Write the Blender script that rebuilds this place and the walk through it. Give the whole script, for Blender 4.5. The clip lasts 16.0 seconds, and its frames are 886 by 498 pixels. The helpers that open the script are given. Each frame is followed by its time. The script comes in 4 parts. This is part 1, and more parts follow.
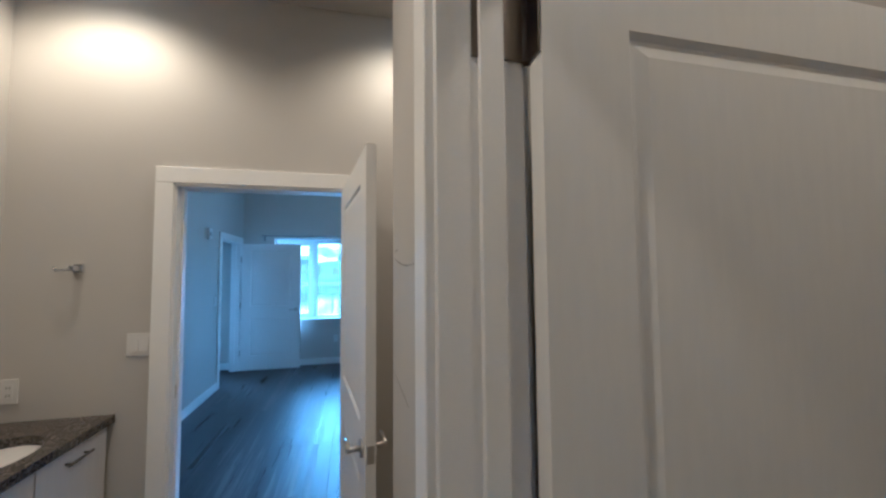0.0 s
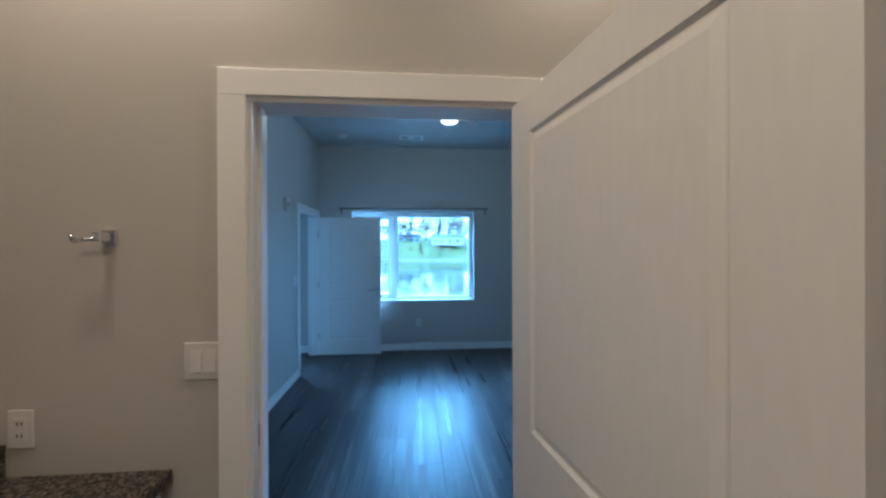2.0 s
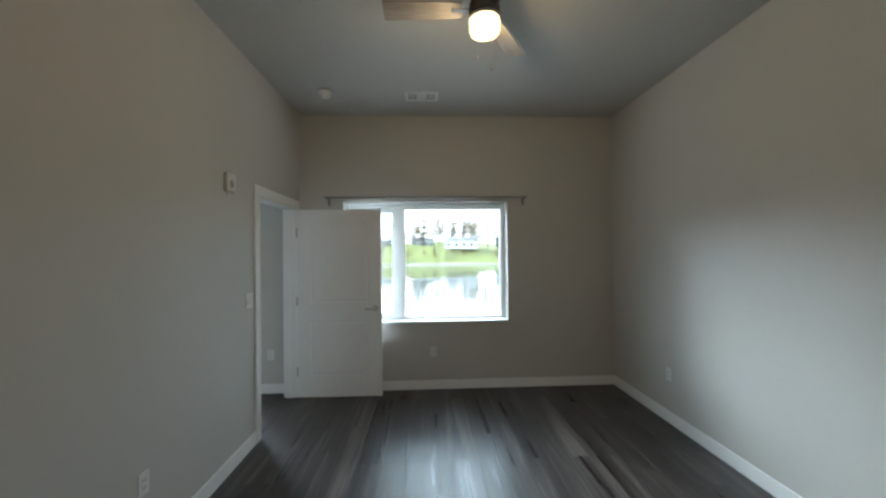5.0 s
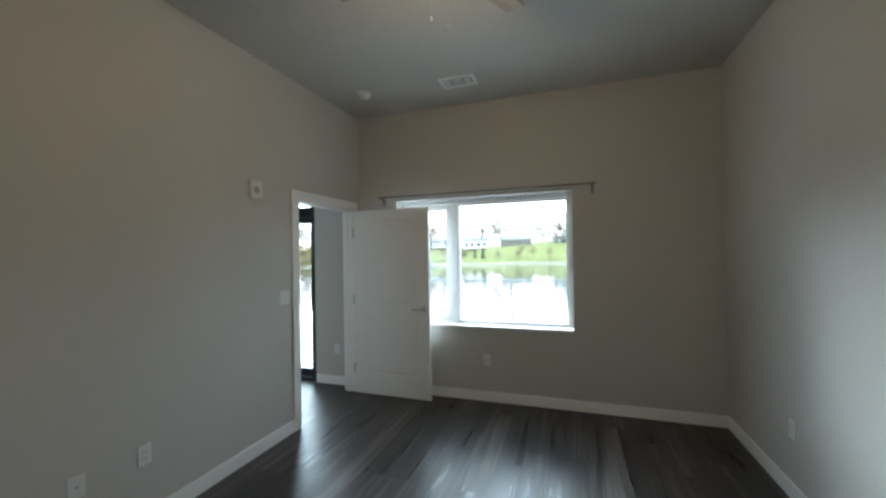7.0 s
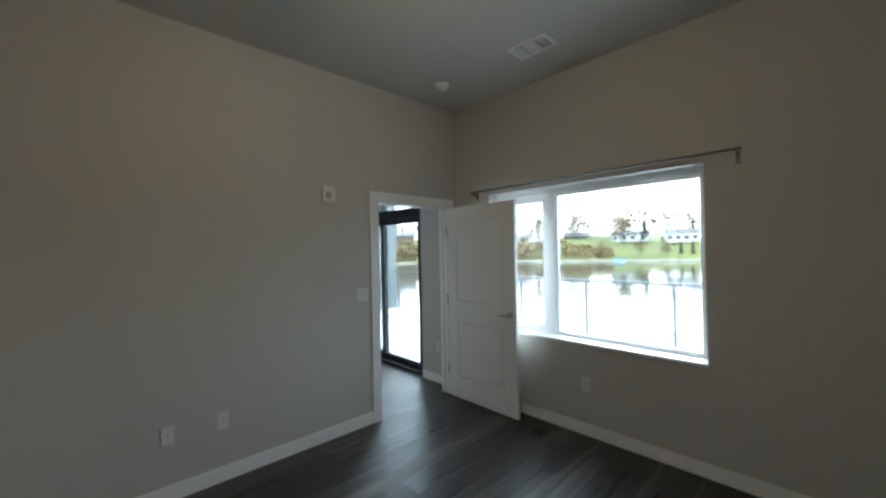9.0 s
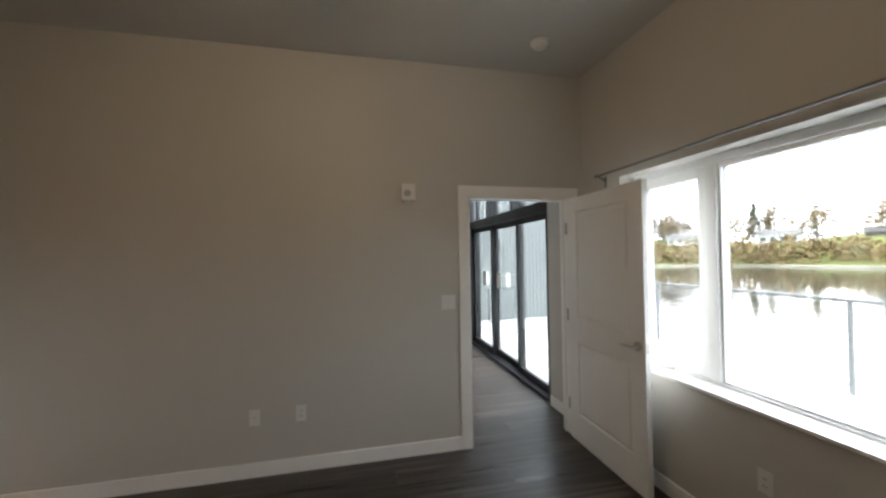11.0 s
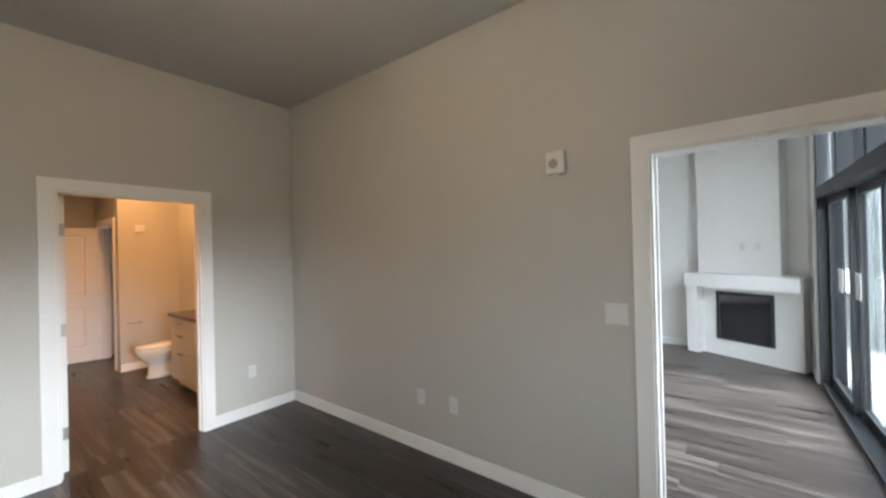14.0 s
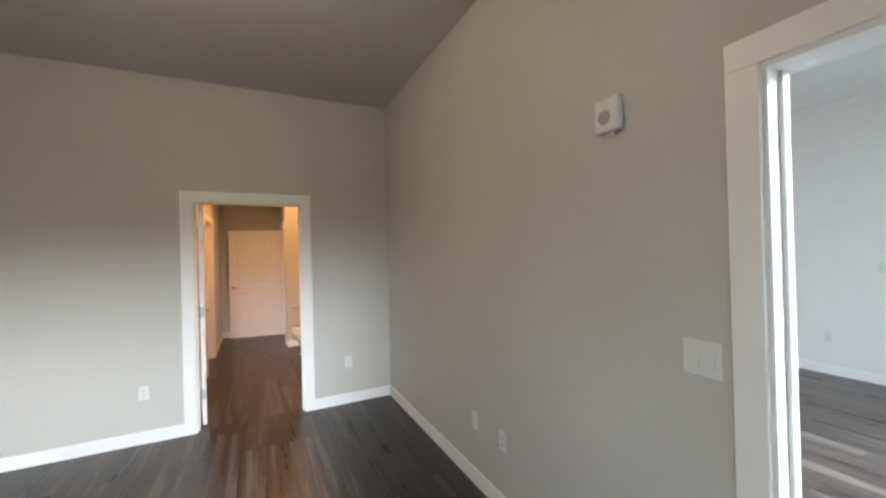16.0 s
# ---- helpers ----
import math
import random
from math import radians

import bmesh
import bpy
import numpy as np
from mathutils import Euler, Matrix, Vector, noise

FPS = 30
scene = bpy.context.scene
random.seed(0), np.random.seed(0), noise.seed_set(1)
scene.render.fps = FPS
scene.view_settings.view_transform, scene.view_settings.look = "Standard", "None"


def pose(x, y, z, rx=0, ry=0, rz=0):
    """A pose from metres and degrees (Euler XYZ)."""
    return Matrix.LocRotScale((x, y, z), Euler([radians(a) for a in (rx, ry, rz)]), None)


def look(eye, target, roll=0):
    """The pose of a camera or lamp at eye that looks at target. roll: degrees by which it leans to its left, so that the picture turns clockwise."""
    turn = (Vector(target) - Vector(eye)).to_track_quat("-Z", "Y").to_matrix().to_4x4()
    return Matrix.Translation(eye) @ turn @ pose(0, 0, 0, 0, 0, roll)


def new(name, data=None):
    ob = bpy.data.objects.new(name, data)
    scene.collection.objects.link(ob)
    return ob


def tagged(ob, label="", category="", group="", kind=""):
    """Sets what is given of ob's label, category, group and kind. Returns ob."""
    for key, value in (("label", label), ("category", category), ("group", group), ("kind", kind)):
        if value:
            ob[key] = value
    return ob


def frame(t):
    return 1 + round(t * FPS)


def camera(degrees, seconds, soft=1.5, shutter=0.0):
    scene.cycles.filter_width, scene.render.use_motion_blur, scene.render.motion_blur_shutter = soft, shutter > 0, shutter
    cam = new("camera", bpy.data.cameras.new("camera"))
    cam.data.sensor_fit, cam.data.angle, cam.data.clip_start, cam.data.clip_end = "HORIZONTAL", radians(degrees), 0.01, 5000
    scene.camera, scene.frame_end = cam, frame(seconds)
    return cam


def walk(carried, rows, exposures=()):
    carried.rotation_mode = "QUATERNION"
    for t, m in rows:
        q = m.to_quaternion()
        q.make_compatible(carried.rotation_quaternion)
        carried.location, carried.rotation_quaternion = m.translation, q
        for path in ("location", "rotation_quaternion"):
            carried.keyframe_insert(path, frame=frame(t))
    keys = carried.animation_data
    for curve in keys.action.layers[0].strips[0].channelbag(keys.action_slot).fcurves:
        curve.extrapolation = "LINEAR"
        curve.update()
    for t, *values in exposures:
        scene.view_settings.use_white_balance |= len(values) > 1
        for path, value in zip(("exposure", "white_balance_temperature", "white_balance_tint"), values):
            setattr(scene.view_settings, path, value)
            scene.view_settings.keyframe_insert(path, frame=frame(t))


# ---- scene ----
cam = camera(99.3, 16.0, soft=2.5)
PATH = [
    (0, (1.806, -2.368, 1.59), (2.265, -0.425, 1.702), -0.5),
    (0.5, (1.674, -2.169, 1.56), (1.867, -0.18, 1.658), -0.4),
    (1, (1.588, -1.932, 1.547), (1.752, 0.06, 1.591), -0.3),
    (1.5, (1.489, -1.651, 1.555), (1.652, 0.343, 1.557), -0.2),
    (2, (1.4, -1.368, 1.577), (1.565, 0.625, 1.574), -0.2),
    (2.5, (1.342, -1.033, 1.571), (1.51, 0.96, 1.566), -0.6),
    (3, (1.270, -0.766, 1.586), (1.444, 1.227, 1.586), -0.1),
    (5.5, (1.565, 0.311, 1.547), (1.583, 2.311, 1.572), -1.1),
    (6, (1.83, 0.401, 1.506), (1.597, 2.387, 1.544), -1.1),
    (6.5, (2.118, 0.497, 1.55), (1.627, 2.436, 1.572), -1.1),
    (7, (2.347, 0.62, 1.559), (1.706, 2.515, 1.578), -1.0),
    (7.5, (2.634, 0.771, 1.59), (1.776, 2.578, 1.6), -1.0),
    (8, (2.859, 0.984, 1.616), (1.804, 2.683, 1.618), -1.1),
    (8.5, (2.961, 1.217, 1.589), (1.706, 2.774, 1.592), -1.1),
    (9, (2.999, 1.444, 1.584), (1.548, 2.82, 1.592), -1.1),
    (11.5, (2.962, 2.811, 1.577), (0.967, 2.959, 1.594), -1.1),
    (12, (2.891, 3.048, 1.597), (0.898, 2.889, 1.594), -1.4),
    (12.5, (2.78, 3.263, 1.593), (0.822, 2.856, 1.6), -1.2),
    (13, (2.617, 3.478, 1.57), (0.733, 2.807, 1.585), -1.3),
    (13.5, (2.435, 3.658, 1.572), (0.684, 2.692, 1.583), -1.3),
    (14, (2.228, 3.781, 1.568), (0.645, 2.559, 1.576), -1.4),
    (14.5, (2.002, 3.897, 1.568), (0.601, 2.469, 1.577), -1.4),
    (15, (1.764, 3.98, 1.555), (0.55, 2.391, 1.568), -1.4),
    (15.5, (1.526, 4.002, 1.542), (0.496, 2.288, 1.554), -1.4),
    (16, (1.277, 3.985, 1.561), (0.394, 2.19, 1.57), -1.5),
]
EXPOSURES = [(0.0, 2.95, 3250, -7), (1.0, 2.7, 3150, -7), (2.0, 2.6, 3400, -7), (3.2, 2.6, 3700, -7), (5.0, 2.8, 5700, 0), (7.0, 2.8, 5700, 0), (9.2, 2.55, 5700, 0), (11.5, 2.85, 6900, 12), (13.0, 3.35, 6450, 9), (16.0, 3.5, 6250, 8)]
walk(cam, [(t, look(eye, target, roll)) for t, eye, target, roll in PATH], EXPOSURES)

# ---- world and light ----
world = bpy.data.worlds.new("sky_world")
scene.world = world
world.use_nodes = True
wn = world.node_tree
sky = wn.nodes.new("ShaderNodeTexSky")
sky.sky_type, sky.sun_disc = "NISHITA", False
sky.sun_elevation, sky.sun_rotation = radians(6), radians(-16)
sky.dust_density, sky.air_density = 4.0, 1.0
SKY_BG = wn.nodes["Background"]
haze = wn.nodes.new("ShaderNodeMixRGB")
haze.inputs[0].default_value = 0.85
haze.inputs[2].default_value = (30, 32, 35.5, 1)
wn.links.new(sky.outputs[0], haze.inputs[1])
wn.links.new(haze.outputs[0], SKY_BG.inputs[0])
SKY_BG.inputs[1].default_value = 0.15


def lamp(name, kind, m, energy, colour, **kw):
    d = bpy.data.lights.new(name, kind)
    d.energy, d.color = energy, colour
    if "size" in kw:
        d.shape, d.size, d.size_y = "RECTANGLE", kw["size"], kw["size_y"]
    if "radius" in kw:
        d.shadow_soft_size = kw["radius"]
    if "spot" in kw:
        d.spot_size, d.spot_blend = radians(kw["spot"]), 0.6
    if "angle" in kw:
        d.angle = radians(kw["angle"])
    ob = new(name, d)
    ob.matrix_world = m
    return ob


WARM = (1.0, 0.465, 0.16)
lamp("sun", "SUN", look((-16, 57, 5.5), (0, 0, 0)), 5.0, (0.90, 0.95, 1.0), angle=70)
lamp("downlight_vanity", "SPOT", look((0.55, -0.50, 3.08), (0.55, -0.50, 0)), 8.8, WARM, radius=0.09, spot=150)
lamp("downlight_shower", "SPOT", look((2.15, -0.50, 3.08), (2.15, -0.50, 0)), 6.8, WARM, radius=0.09, spot=150)
lamp("downlight_toilet", "SPOT", look((1.0, -2.2, 3.08), (1.0, -2.2, 0)), 9.5, WARM, radius=0.09, spot=150)
lamp("downlight_closet", "SPOT", look((2.65, -2.55, 3.08), (2.65, -2.55, 0)), 4.5, WARM, radius=0.09, spot=150)
lamp("fan_bulb", "POINT", pose(1.772, 2.30, 2.84), 2.7, (1.0, 0.72, 0.42), radius=0.06)


# ---- materials ----
def mat(name, base, rough=0.6, metal=0.0, var=0.06, scale=3.0, fine=0.0, fine_scale=120.0, bump=0.0, stretch=(1, 1, 1), obj_random=0.0, coat=0.0, lo=0.25, hi=0.75):
    """A painted, wooden or metal surface: broad mottling, fine grain, bump, and a tint that varies from piece to piece."""
    m = bpy.data.materials.new(name)
    m.use_nodes = True
    nt = m.node_tree
    b = nt.nodes["Principled BSDF"]
    b.inputs["Roughness"].default_value, b.inputs["Metallic"].default_value = rough, metal
    b.inputs["Coat Weight"].default_value = coat
    tc = nt.nodes.new("ShaderNodeTexCoord")
    mp = nt.nodes.new("ShaderNodeMapping")
    mp.inputs["Scale"].default_value = stretch
    nt.links.new(tc.outputs["Object"], mp.inputs[0])
    n1 = nt.nodes.new("ShaderNodeTexNoise")
    n1.inputs["Scale"].default_value, n1.inputs["Detail"].default_value = scale, 4
    n2 = nt.nodes.new("ShaderNodeTexNoise")
    n2.inputs["Scale"].default_value, n2.inputs["Detail"].default_value = fine_scale, 3
    nt.links.new(mp.outputs[0], n1.inputs[0])
    nt.links.new(mp.outputs[0], n2.inputs[0])
    r1 = nt.nodes.new("ShaderNodeMapRange")
    r1.inputs[1].default_value, r1.inputs[2].default_value = lo, hi
    r1.inputs[3].default_value, r1.inputs[4].default_value = 1 - var, 1 + var
    nt.links.new(n1.outputs[0], r1.inputs[0])
    r2 = nt.nodes.new("ShaderNodeMapRange")
    r2.inputs[1].default_value, r2.inputs[2].default_value = 0.25, 0.75
    r2.inputs[3].default_value, r2.inputs[4].default_value = 1 - fine, 1 + fine
    nt.links.new(n2.outputs[0], r2.inputs[0])
    mu = nt.nodes.new("ShaderNodeMath")
    mu.operation = "MULTIPLY"
    nt.links.new(r1.outputs[0], mu.inputs[0])
    nt.links.new(r2.outputs[0], mu.inputs[1])
    last = mu
    if obj_random:
        oi = nt.nodes.new("ShaderNodeObjectInfo")
        r3 = nt.nodes.new("ShaderNodeMapRange")
        r3.inputs[3].default_value, r3.inputs[4].default_value = 1 - obj_random, 1 + obj_random
        nt.links.new(oi.outputs["Random"], r3.inputs[0])
        m3 = nt.nodes.new("ShaderNodeMath")
        m3.operation = "MULTIPLY"
        nt.links.new(mu.outputs[0], m3.inputs[0])
        nt.links.new(r3.outputs[0], m3.inputs[1])
        last = m3
        # shift the grain from piece to piece
        vm = nt.nodes.new("ShaderNodeVectorMath")
        vm.operation = "ADD"
        sc = nt.nodes.new("ShaderNodeMath")
        sc.operation = "MULTIPLY"
        sc.inputs[1].default_value = 37.0
        nt.links.new(oi.outputs["Random"], sc.inputs[0])
        nt.links.new(mp.outputs[0], vm.inputs[0])
        nt.links.new(sc.outputs[0], vm.inputs[1])
        nt.links.new(vm.outputs[0], n1.inputs[0])
        nt.links.new(vm.outputs[0], n2.inputs[0])
    vs = nt.nodes.new("ShaderNodeVectorMath")
    vs.operation = "SCALE"
    vs.inputs[0].default_value = base
    nt.links.new(last.outputs[0], vs.inputs["Scale"])
    nt.links.new(vs.outputs[0], b.inputs["Base Color"])
    if bump:
        bp = nt.nodes.new("ShaderNodeBump")
        bp.inputs["Strength"].default_value, bp.inputs["Distance"].default_value = bump, 0.002
        nt.links.new(n2.outputs[0], bp.inputs["Height"])
        nt.links.new(bp.outputs[0], b.inputs["Normal"])
    return m


def glow(name, colour, strength):
    m = bpy.data.materials.new(name)
    m.use_nodes = True
    b = m.node_tree.nodes["Principled BSDF"]
    b.inputs["Base Color"].default_value = (0.9, 0.88, 0.82, 1)
    b.inputs["Emission Color"].default_value = (*colour, 1)
    b.inputs["Emission Strength"].default_value = strength
    return m


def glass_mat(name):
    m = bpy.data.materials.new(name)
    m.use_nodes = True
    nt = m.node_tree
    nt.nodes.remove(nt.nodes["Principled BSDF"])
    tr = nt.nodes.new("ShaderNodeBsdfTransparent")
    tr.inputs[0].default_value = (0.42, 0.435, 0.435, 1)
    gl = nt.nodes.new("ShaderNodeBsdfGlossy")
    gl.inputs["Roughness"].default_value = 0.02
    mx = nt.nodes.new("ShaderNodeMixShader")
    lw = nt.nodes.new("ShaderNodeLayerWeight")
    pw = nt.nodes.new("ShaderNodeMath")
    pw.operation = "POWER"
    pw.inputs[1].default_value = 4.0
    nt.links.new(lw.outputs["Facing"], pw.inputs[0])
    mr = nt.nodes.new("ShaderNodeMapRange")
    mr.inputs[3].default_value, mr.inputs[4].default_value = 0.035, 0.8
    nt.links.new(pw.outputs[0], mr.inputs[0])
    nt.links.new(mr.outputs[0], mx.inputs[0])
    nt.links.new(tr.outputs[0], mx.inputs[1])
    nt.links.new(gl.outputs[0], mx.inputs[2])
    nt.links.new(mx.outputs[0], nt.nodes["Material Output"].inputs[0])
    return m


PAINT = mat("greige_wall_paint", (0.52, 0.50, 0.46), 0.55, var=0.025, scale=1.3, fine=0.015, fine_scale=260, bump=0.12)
# the wall's greige a little darker: the ceiling's dimmer light put into its colour
CEIL = mat("shaded_ceiling_paint", (0.47, 0.45, 0.41), 0.75, var=0.025, scale=1.1, fine=0.02, fine_scale=200, bump=0.18)
TRIM = mat("white_trim_paint", (0.84, 0.83, 0.81), 0.38, var=0.02, scale=2, fine=0.01, fine_scale=150, bump=0.05)
DOOR = mat("white_door_paint", (0.82, 0.81, 0.79), 0.36, var=0.02, scale=2, fine=0.02, fine_scale=60, bump=0.06, stretch=(1, 1, 0.15))


def plank_mat(name):
    """Grey-brown vinyl plank: long streaks of two widths along the board, a tone for each board, a satin finish."""
    m = mat(name, (0.07, 0.058, 0.05), 0.34)
    nt = m.node_tree
    b = nt.nodes["Principled BSDF"]
    tc = nt.nodes.new("ShaderNodeTexCoord")
    oi = nt.nodes.new("ShaderNodeObjectInfo")
    sc = nt.nodes.new("ShaderNodeMath")
    sc.operation = "MULTIPLY"
    sc.inputs[1].default_value = 53.0
    nt.links.new(oi.outputs["Random"], sc.inputs[0])
    add = nt.nodes.new("ShaderNodeVectorMath")
    add.operation = "ADD"
    nt.links.new(tc.outputs["Object"], add.inputs[0])
    nt.links.new(sc.outputs[0], add.inputs[1])
    last = None
    for (sx, sy), detail, gain in (((10, 0.6), 3, 1.3), ((40, 0.9), 4, 0.65), ((170, 5.0), 3, 0.38)):
        mp = nt.nodes.new("ShaderNodeMapping")
        mp.inputs["Scale"].default_value = (sx, sy, 1)
        nt.links.new(add.outputs[0], mp.inputs[0])
        no = nt.nodes.new("ShaderNodeTexNoise")
        no.inputs["Scale"].default_value, no.inputs["Detail"].default_value = 1.0, detail
        no.inputs["Distortion"].default_value = 0.6
        nt.links.new(mp.outputs[0], no.inputs[0])
        ma = nt.nodes.new("ShaderNodeMath")
        ma.operation = "MULTIPLY_ADD"
        ma.inputs[1].default_value = gain
        ma.inputs[2].default_value = -0.70
        nt.links.new(no.outputs[0], ma.inputs[0])
        if last:
            nt.links.new(last.outputs[0], ma.inputs[2])
        last = ma
    tone = nt.nodes.new("ShaderNodeMath")
    tone.operation = "MULTIPLY_ADD"
    tone.inputs[1].default_value = 0.20
    nt.links.new(oi.outputs["Random"], tone.inputs[0])
    nt.links.new(last.outputs[0], tone.inputs[2])
    cr = nt.nodes.new("ShaderNodeValToRGB")
    e = cr.color_ramp.elements
    e[0].position, e[0].color = 0.40, (0.014, 0.011, 0.0095, 1)
    e[1].position, e[1].color = 0.86, (0.118, 0.100, 0.088, 1)
    mid = e.new(0.62)
    mid.color = (0.036, 0.029, 0.025, 1)
    nt.links.new(tone.outputs[0], cr.inputs[0])
    nt.links.new(cr.outputs[0], b.inputs["Base Color"])
    ro = nt.nodes.new("ShaderNodeMapRange")
    ro.inputs[1].default_value, ro.inputs[2].default_value = 0.3, 0.9
    ro.inputs[3].default_value, ro.inputs[4].default_value = 0.27, 0.46
    nt.links.new(tone.outputs[0], ro.inputs[0])
    nt.links.new(ro.outputs[0], b.inputs["Roughness"])
    bp = nt.nodes.new("ShaderNodeBump")
    bp.inputs["Strength"].default_value, bp.inputs["Distance"].default_value = 0.2, 0.0015
    nt.links.new(last.outputs[0], bp.inputs["Height"])
    nt.links.new(bp.outputs[0], b.inputs["Normal"])
    return m


PLANK = plank_mat("dark_vinyl_plank")
JOINT = mat("floor_underlay", (0.02, 0.017, 0.015), 0.8)
NICKEL = mat("brushed_nickel", (0.55, 0.53, 0.50), 0.32, 1.0, var=0.05, fine=0.06, fine_scale=300)
CHROME = mat("chrome", (0.75, 0.76, 0.78), 0.08, 1.0, var=0.02)
DARKMETAL = mat("dark_bronze_metal", (0.16, 0.14, 0.12), 0.35, 0.9, var=0.08)
BLACKFRAME = mat("black_aluminium", (0.013, 0.015, 0.017), 0.5, 0.0, var=0.08)
VINYL = mat("white_vinyl_frame", (0.80, 0.81, 0.81), 0.35, var=0.015)
PLASTIC = mat("white_plastic", (0.68, 0.67, 0.645), 0.35, var=0.015)
SLOT = mat("dark_slot", (0.03, 0.03, 0.03), 0.6)
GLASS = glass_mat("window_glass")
MIRROR = mat("mirror_silver", (0.86, 0.88, 0.87), 0.02, 1.0, var=0.0)
PORCELAIN = mat("white_porcelain", (0.82, 0.81, 0.78), 0.12, var=0.01, coat=0.5)
CABINET = mat("white_cabinet_laminate", (0.62, 0.60, 0.58), 0.4, var=0.03, fine=0.03, fine_scale=40, stretch=(1, 1, 0.1))
FIBRE = mat("cream_fibreglass", (0.72, 0.68, 0.60), 0.25, var=0.02, coat=0.3)
BLADE = mat("grey_wood_blade", (0.30, 0.25, 0.20), 0.45, var=0.2, fine=0.2, fine_scale=30, stretch=(0.3, 3, 3))
BULB = glow("lit_frosted_glass", (1.0, 0.62, 0.26), 0.55)
DOWNGLOW = glow("lit_downlight_lens", (1.0, 0.60, 0.30), 3.0)
FIREGLASS = mat("black_fireplace_glass", (0.012, 0.012, 0.013), 0.08, var=0.1)
FIREWHITE = mat("white_fireplace_surround", (0.76, 0.75, 0.73), 0.5, var=0.02)
BREAST = mat("pale_chimney_paint", (0.76, 0.745, 0.72), 0.55, var=0.02, fine=0.02, fine_scale=200, bump=0.1)
SCUFF = mat("grey_scuff", (0.22, 0.195, 0.17), 0.7, var=0.3, scale=30)


def granite():
    m = mat("brown_granite", (0.10, 0.085, 0.075), 0.12, var=0.5, scale=60, fine=0.6, fine_scale=190)
    nt = m.node_tree
    b = nt.nodes["Principled BSDF"]
    v = nt.nodes.new("ShaderNodeTexVoronoi")
    v.inputs["Scale"].default_value = 130
    tc = nt.nodes.new("ShaderNodeTexCoord")
    nt.links.new(tc.outputs["Object"], v.inputs[0])
    cr = nt.nodes.new("ShaderNodeValToRGB")
    cr.color_ramp.elements[0].color = (0.02, 0.018, 0.017, 1)
    cr.color_ramp.elements[0].position = 0.35
    cr.color_ramp.elements[1].color = (0.15, 0.125, 0.105, 1)
    cr.color_ramp.elements[1].position = 0.85
    nt.links.new(v.outputs["Color"], cr.inputs[0])
    nt.links.new(cr.outputs[0], b.inputs["Base Color"])
    return m


GRANITE = granite()


# ---- mesh helpers ----
def box(bm, x0, y0, z0, x1, y1, z1):
    vs = [bm.verts.new((x, y, z)) for z in (z0, z1) for y in (y0, y1) for x in (x0, x1)]
    for f in ((0, 2, 3, 1), (4, 5, 7, 6), (0, 1, 5, 4), (2, 6, 7, 3), (0, 4, 6, 2), (1, 3, 7, 5)):
        bm.faces.new([vs[i] for i in f])


def boxes(*bs, bevel=0.0):
    bm = bmesh.new()
    for b in bs:
        box(bm, *b)
    if bevel:
        bmesh.ops.bevel(bm, geom=bm.edges[:], offset=bevel, segments=2, affect="EDGES", profile=0.5)
    return bm


def tube(bm, a, b, r0, r1=None, n=16):
    """A capped round bar from a to b."""
    a, b = Vector(a), Vector(b)
    q = (b - a).to_track_quat("Z", "Y").to_matrix()
    r1 = r0 if r1 is None else r1
    rings = []
    for c, r in ((a, r0), (b, r1)):
        rings.append([bm.verts.new(c + q @ Vector((r * math.cos(6.28318531 * i / n), r * math.sin(6.28318531 * i / n), 0))) for i in range(n)])
    for i in range(n):
        f = bm.faces.new((rings[0][i], rings[0][(i + 1) % n], rings[1][(i + 1) % n], rings[1][i]))
        f.smooth = True
    bm.faces.new(rings[0][::-1])
    bm.faces.new(rings[1])
    return bm


def lathe(bm, prof, n=28, sx=1.0, sy=1.0, at=(0, 0, 0), open_start=False):
    """Turns rows of (radius, height) about the z axis; caps both ends."""
    rings = [[bm.verts.new((at[0] + sx * r * math.cos(6.28318531 * i / n), at[1] + sy * r * math.sin(6.28318531 * i / n), at[2] + z)) for i in range(n)] for r, z in prof]
    for a, b in zip(rings, rings[1:]):
        for i in range(n):
            f = bm.faces.new((a[i], a[(i + 1) % n], b[(i + 1) % n], b[i]))
            f.smooth = True
    if not open_start:
        bm.faces.new(rings[0][::-1])
    bm.faces.new(rings[-1])
    return bm


def mesh_of(name, bm, material):
    bmesh.ops.recalc_face_normals(bm, faces=bm.faces[:])
    me = bpy.data.meshes.new(name)
    bm.to_mesh(me)
    bm.free()
    me.materials.append(material)
    return me


def part(name, bm, material, parent=None, label=""):
    ob = new(name, mesh_of(name, bm, material))
    if parent is not None:
        ob.parent = parent
    if label:
        ob["label"] = label
    return ob


def thing(name, m, label, category, group="", kind=""):
    ob = new(name)
    ob.empty_display_size = 0.1
    ob.matrix_basis = m
    return tagged(ob, label, category, group, kind)


def structure(name, bm, material, label, category="wall"):
    return tagged(part(name, bm, material), label, category, kind="structure")


# ---- large structure ----
H, D, W = 3.14, 4.50, 3.62
BX, BY, BE = 0.15, -0.12, 1.915      # bathroom: west wall, north wall face, east passage wall
DH = 2.062                          # door opening height
LW = -4.70                          # living room west wall

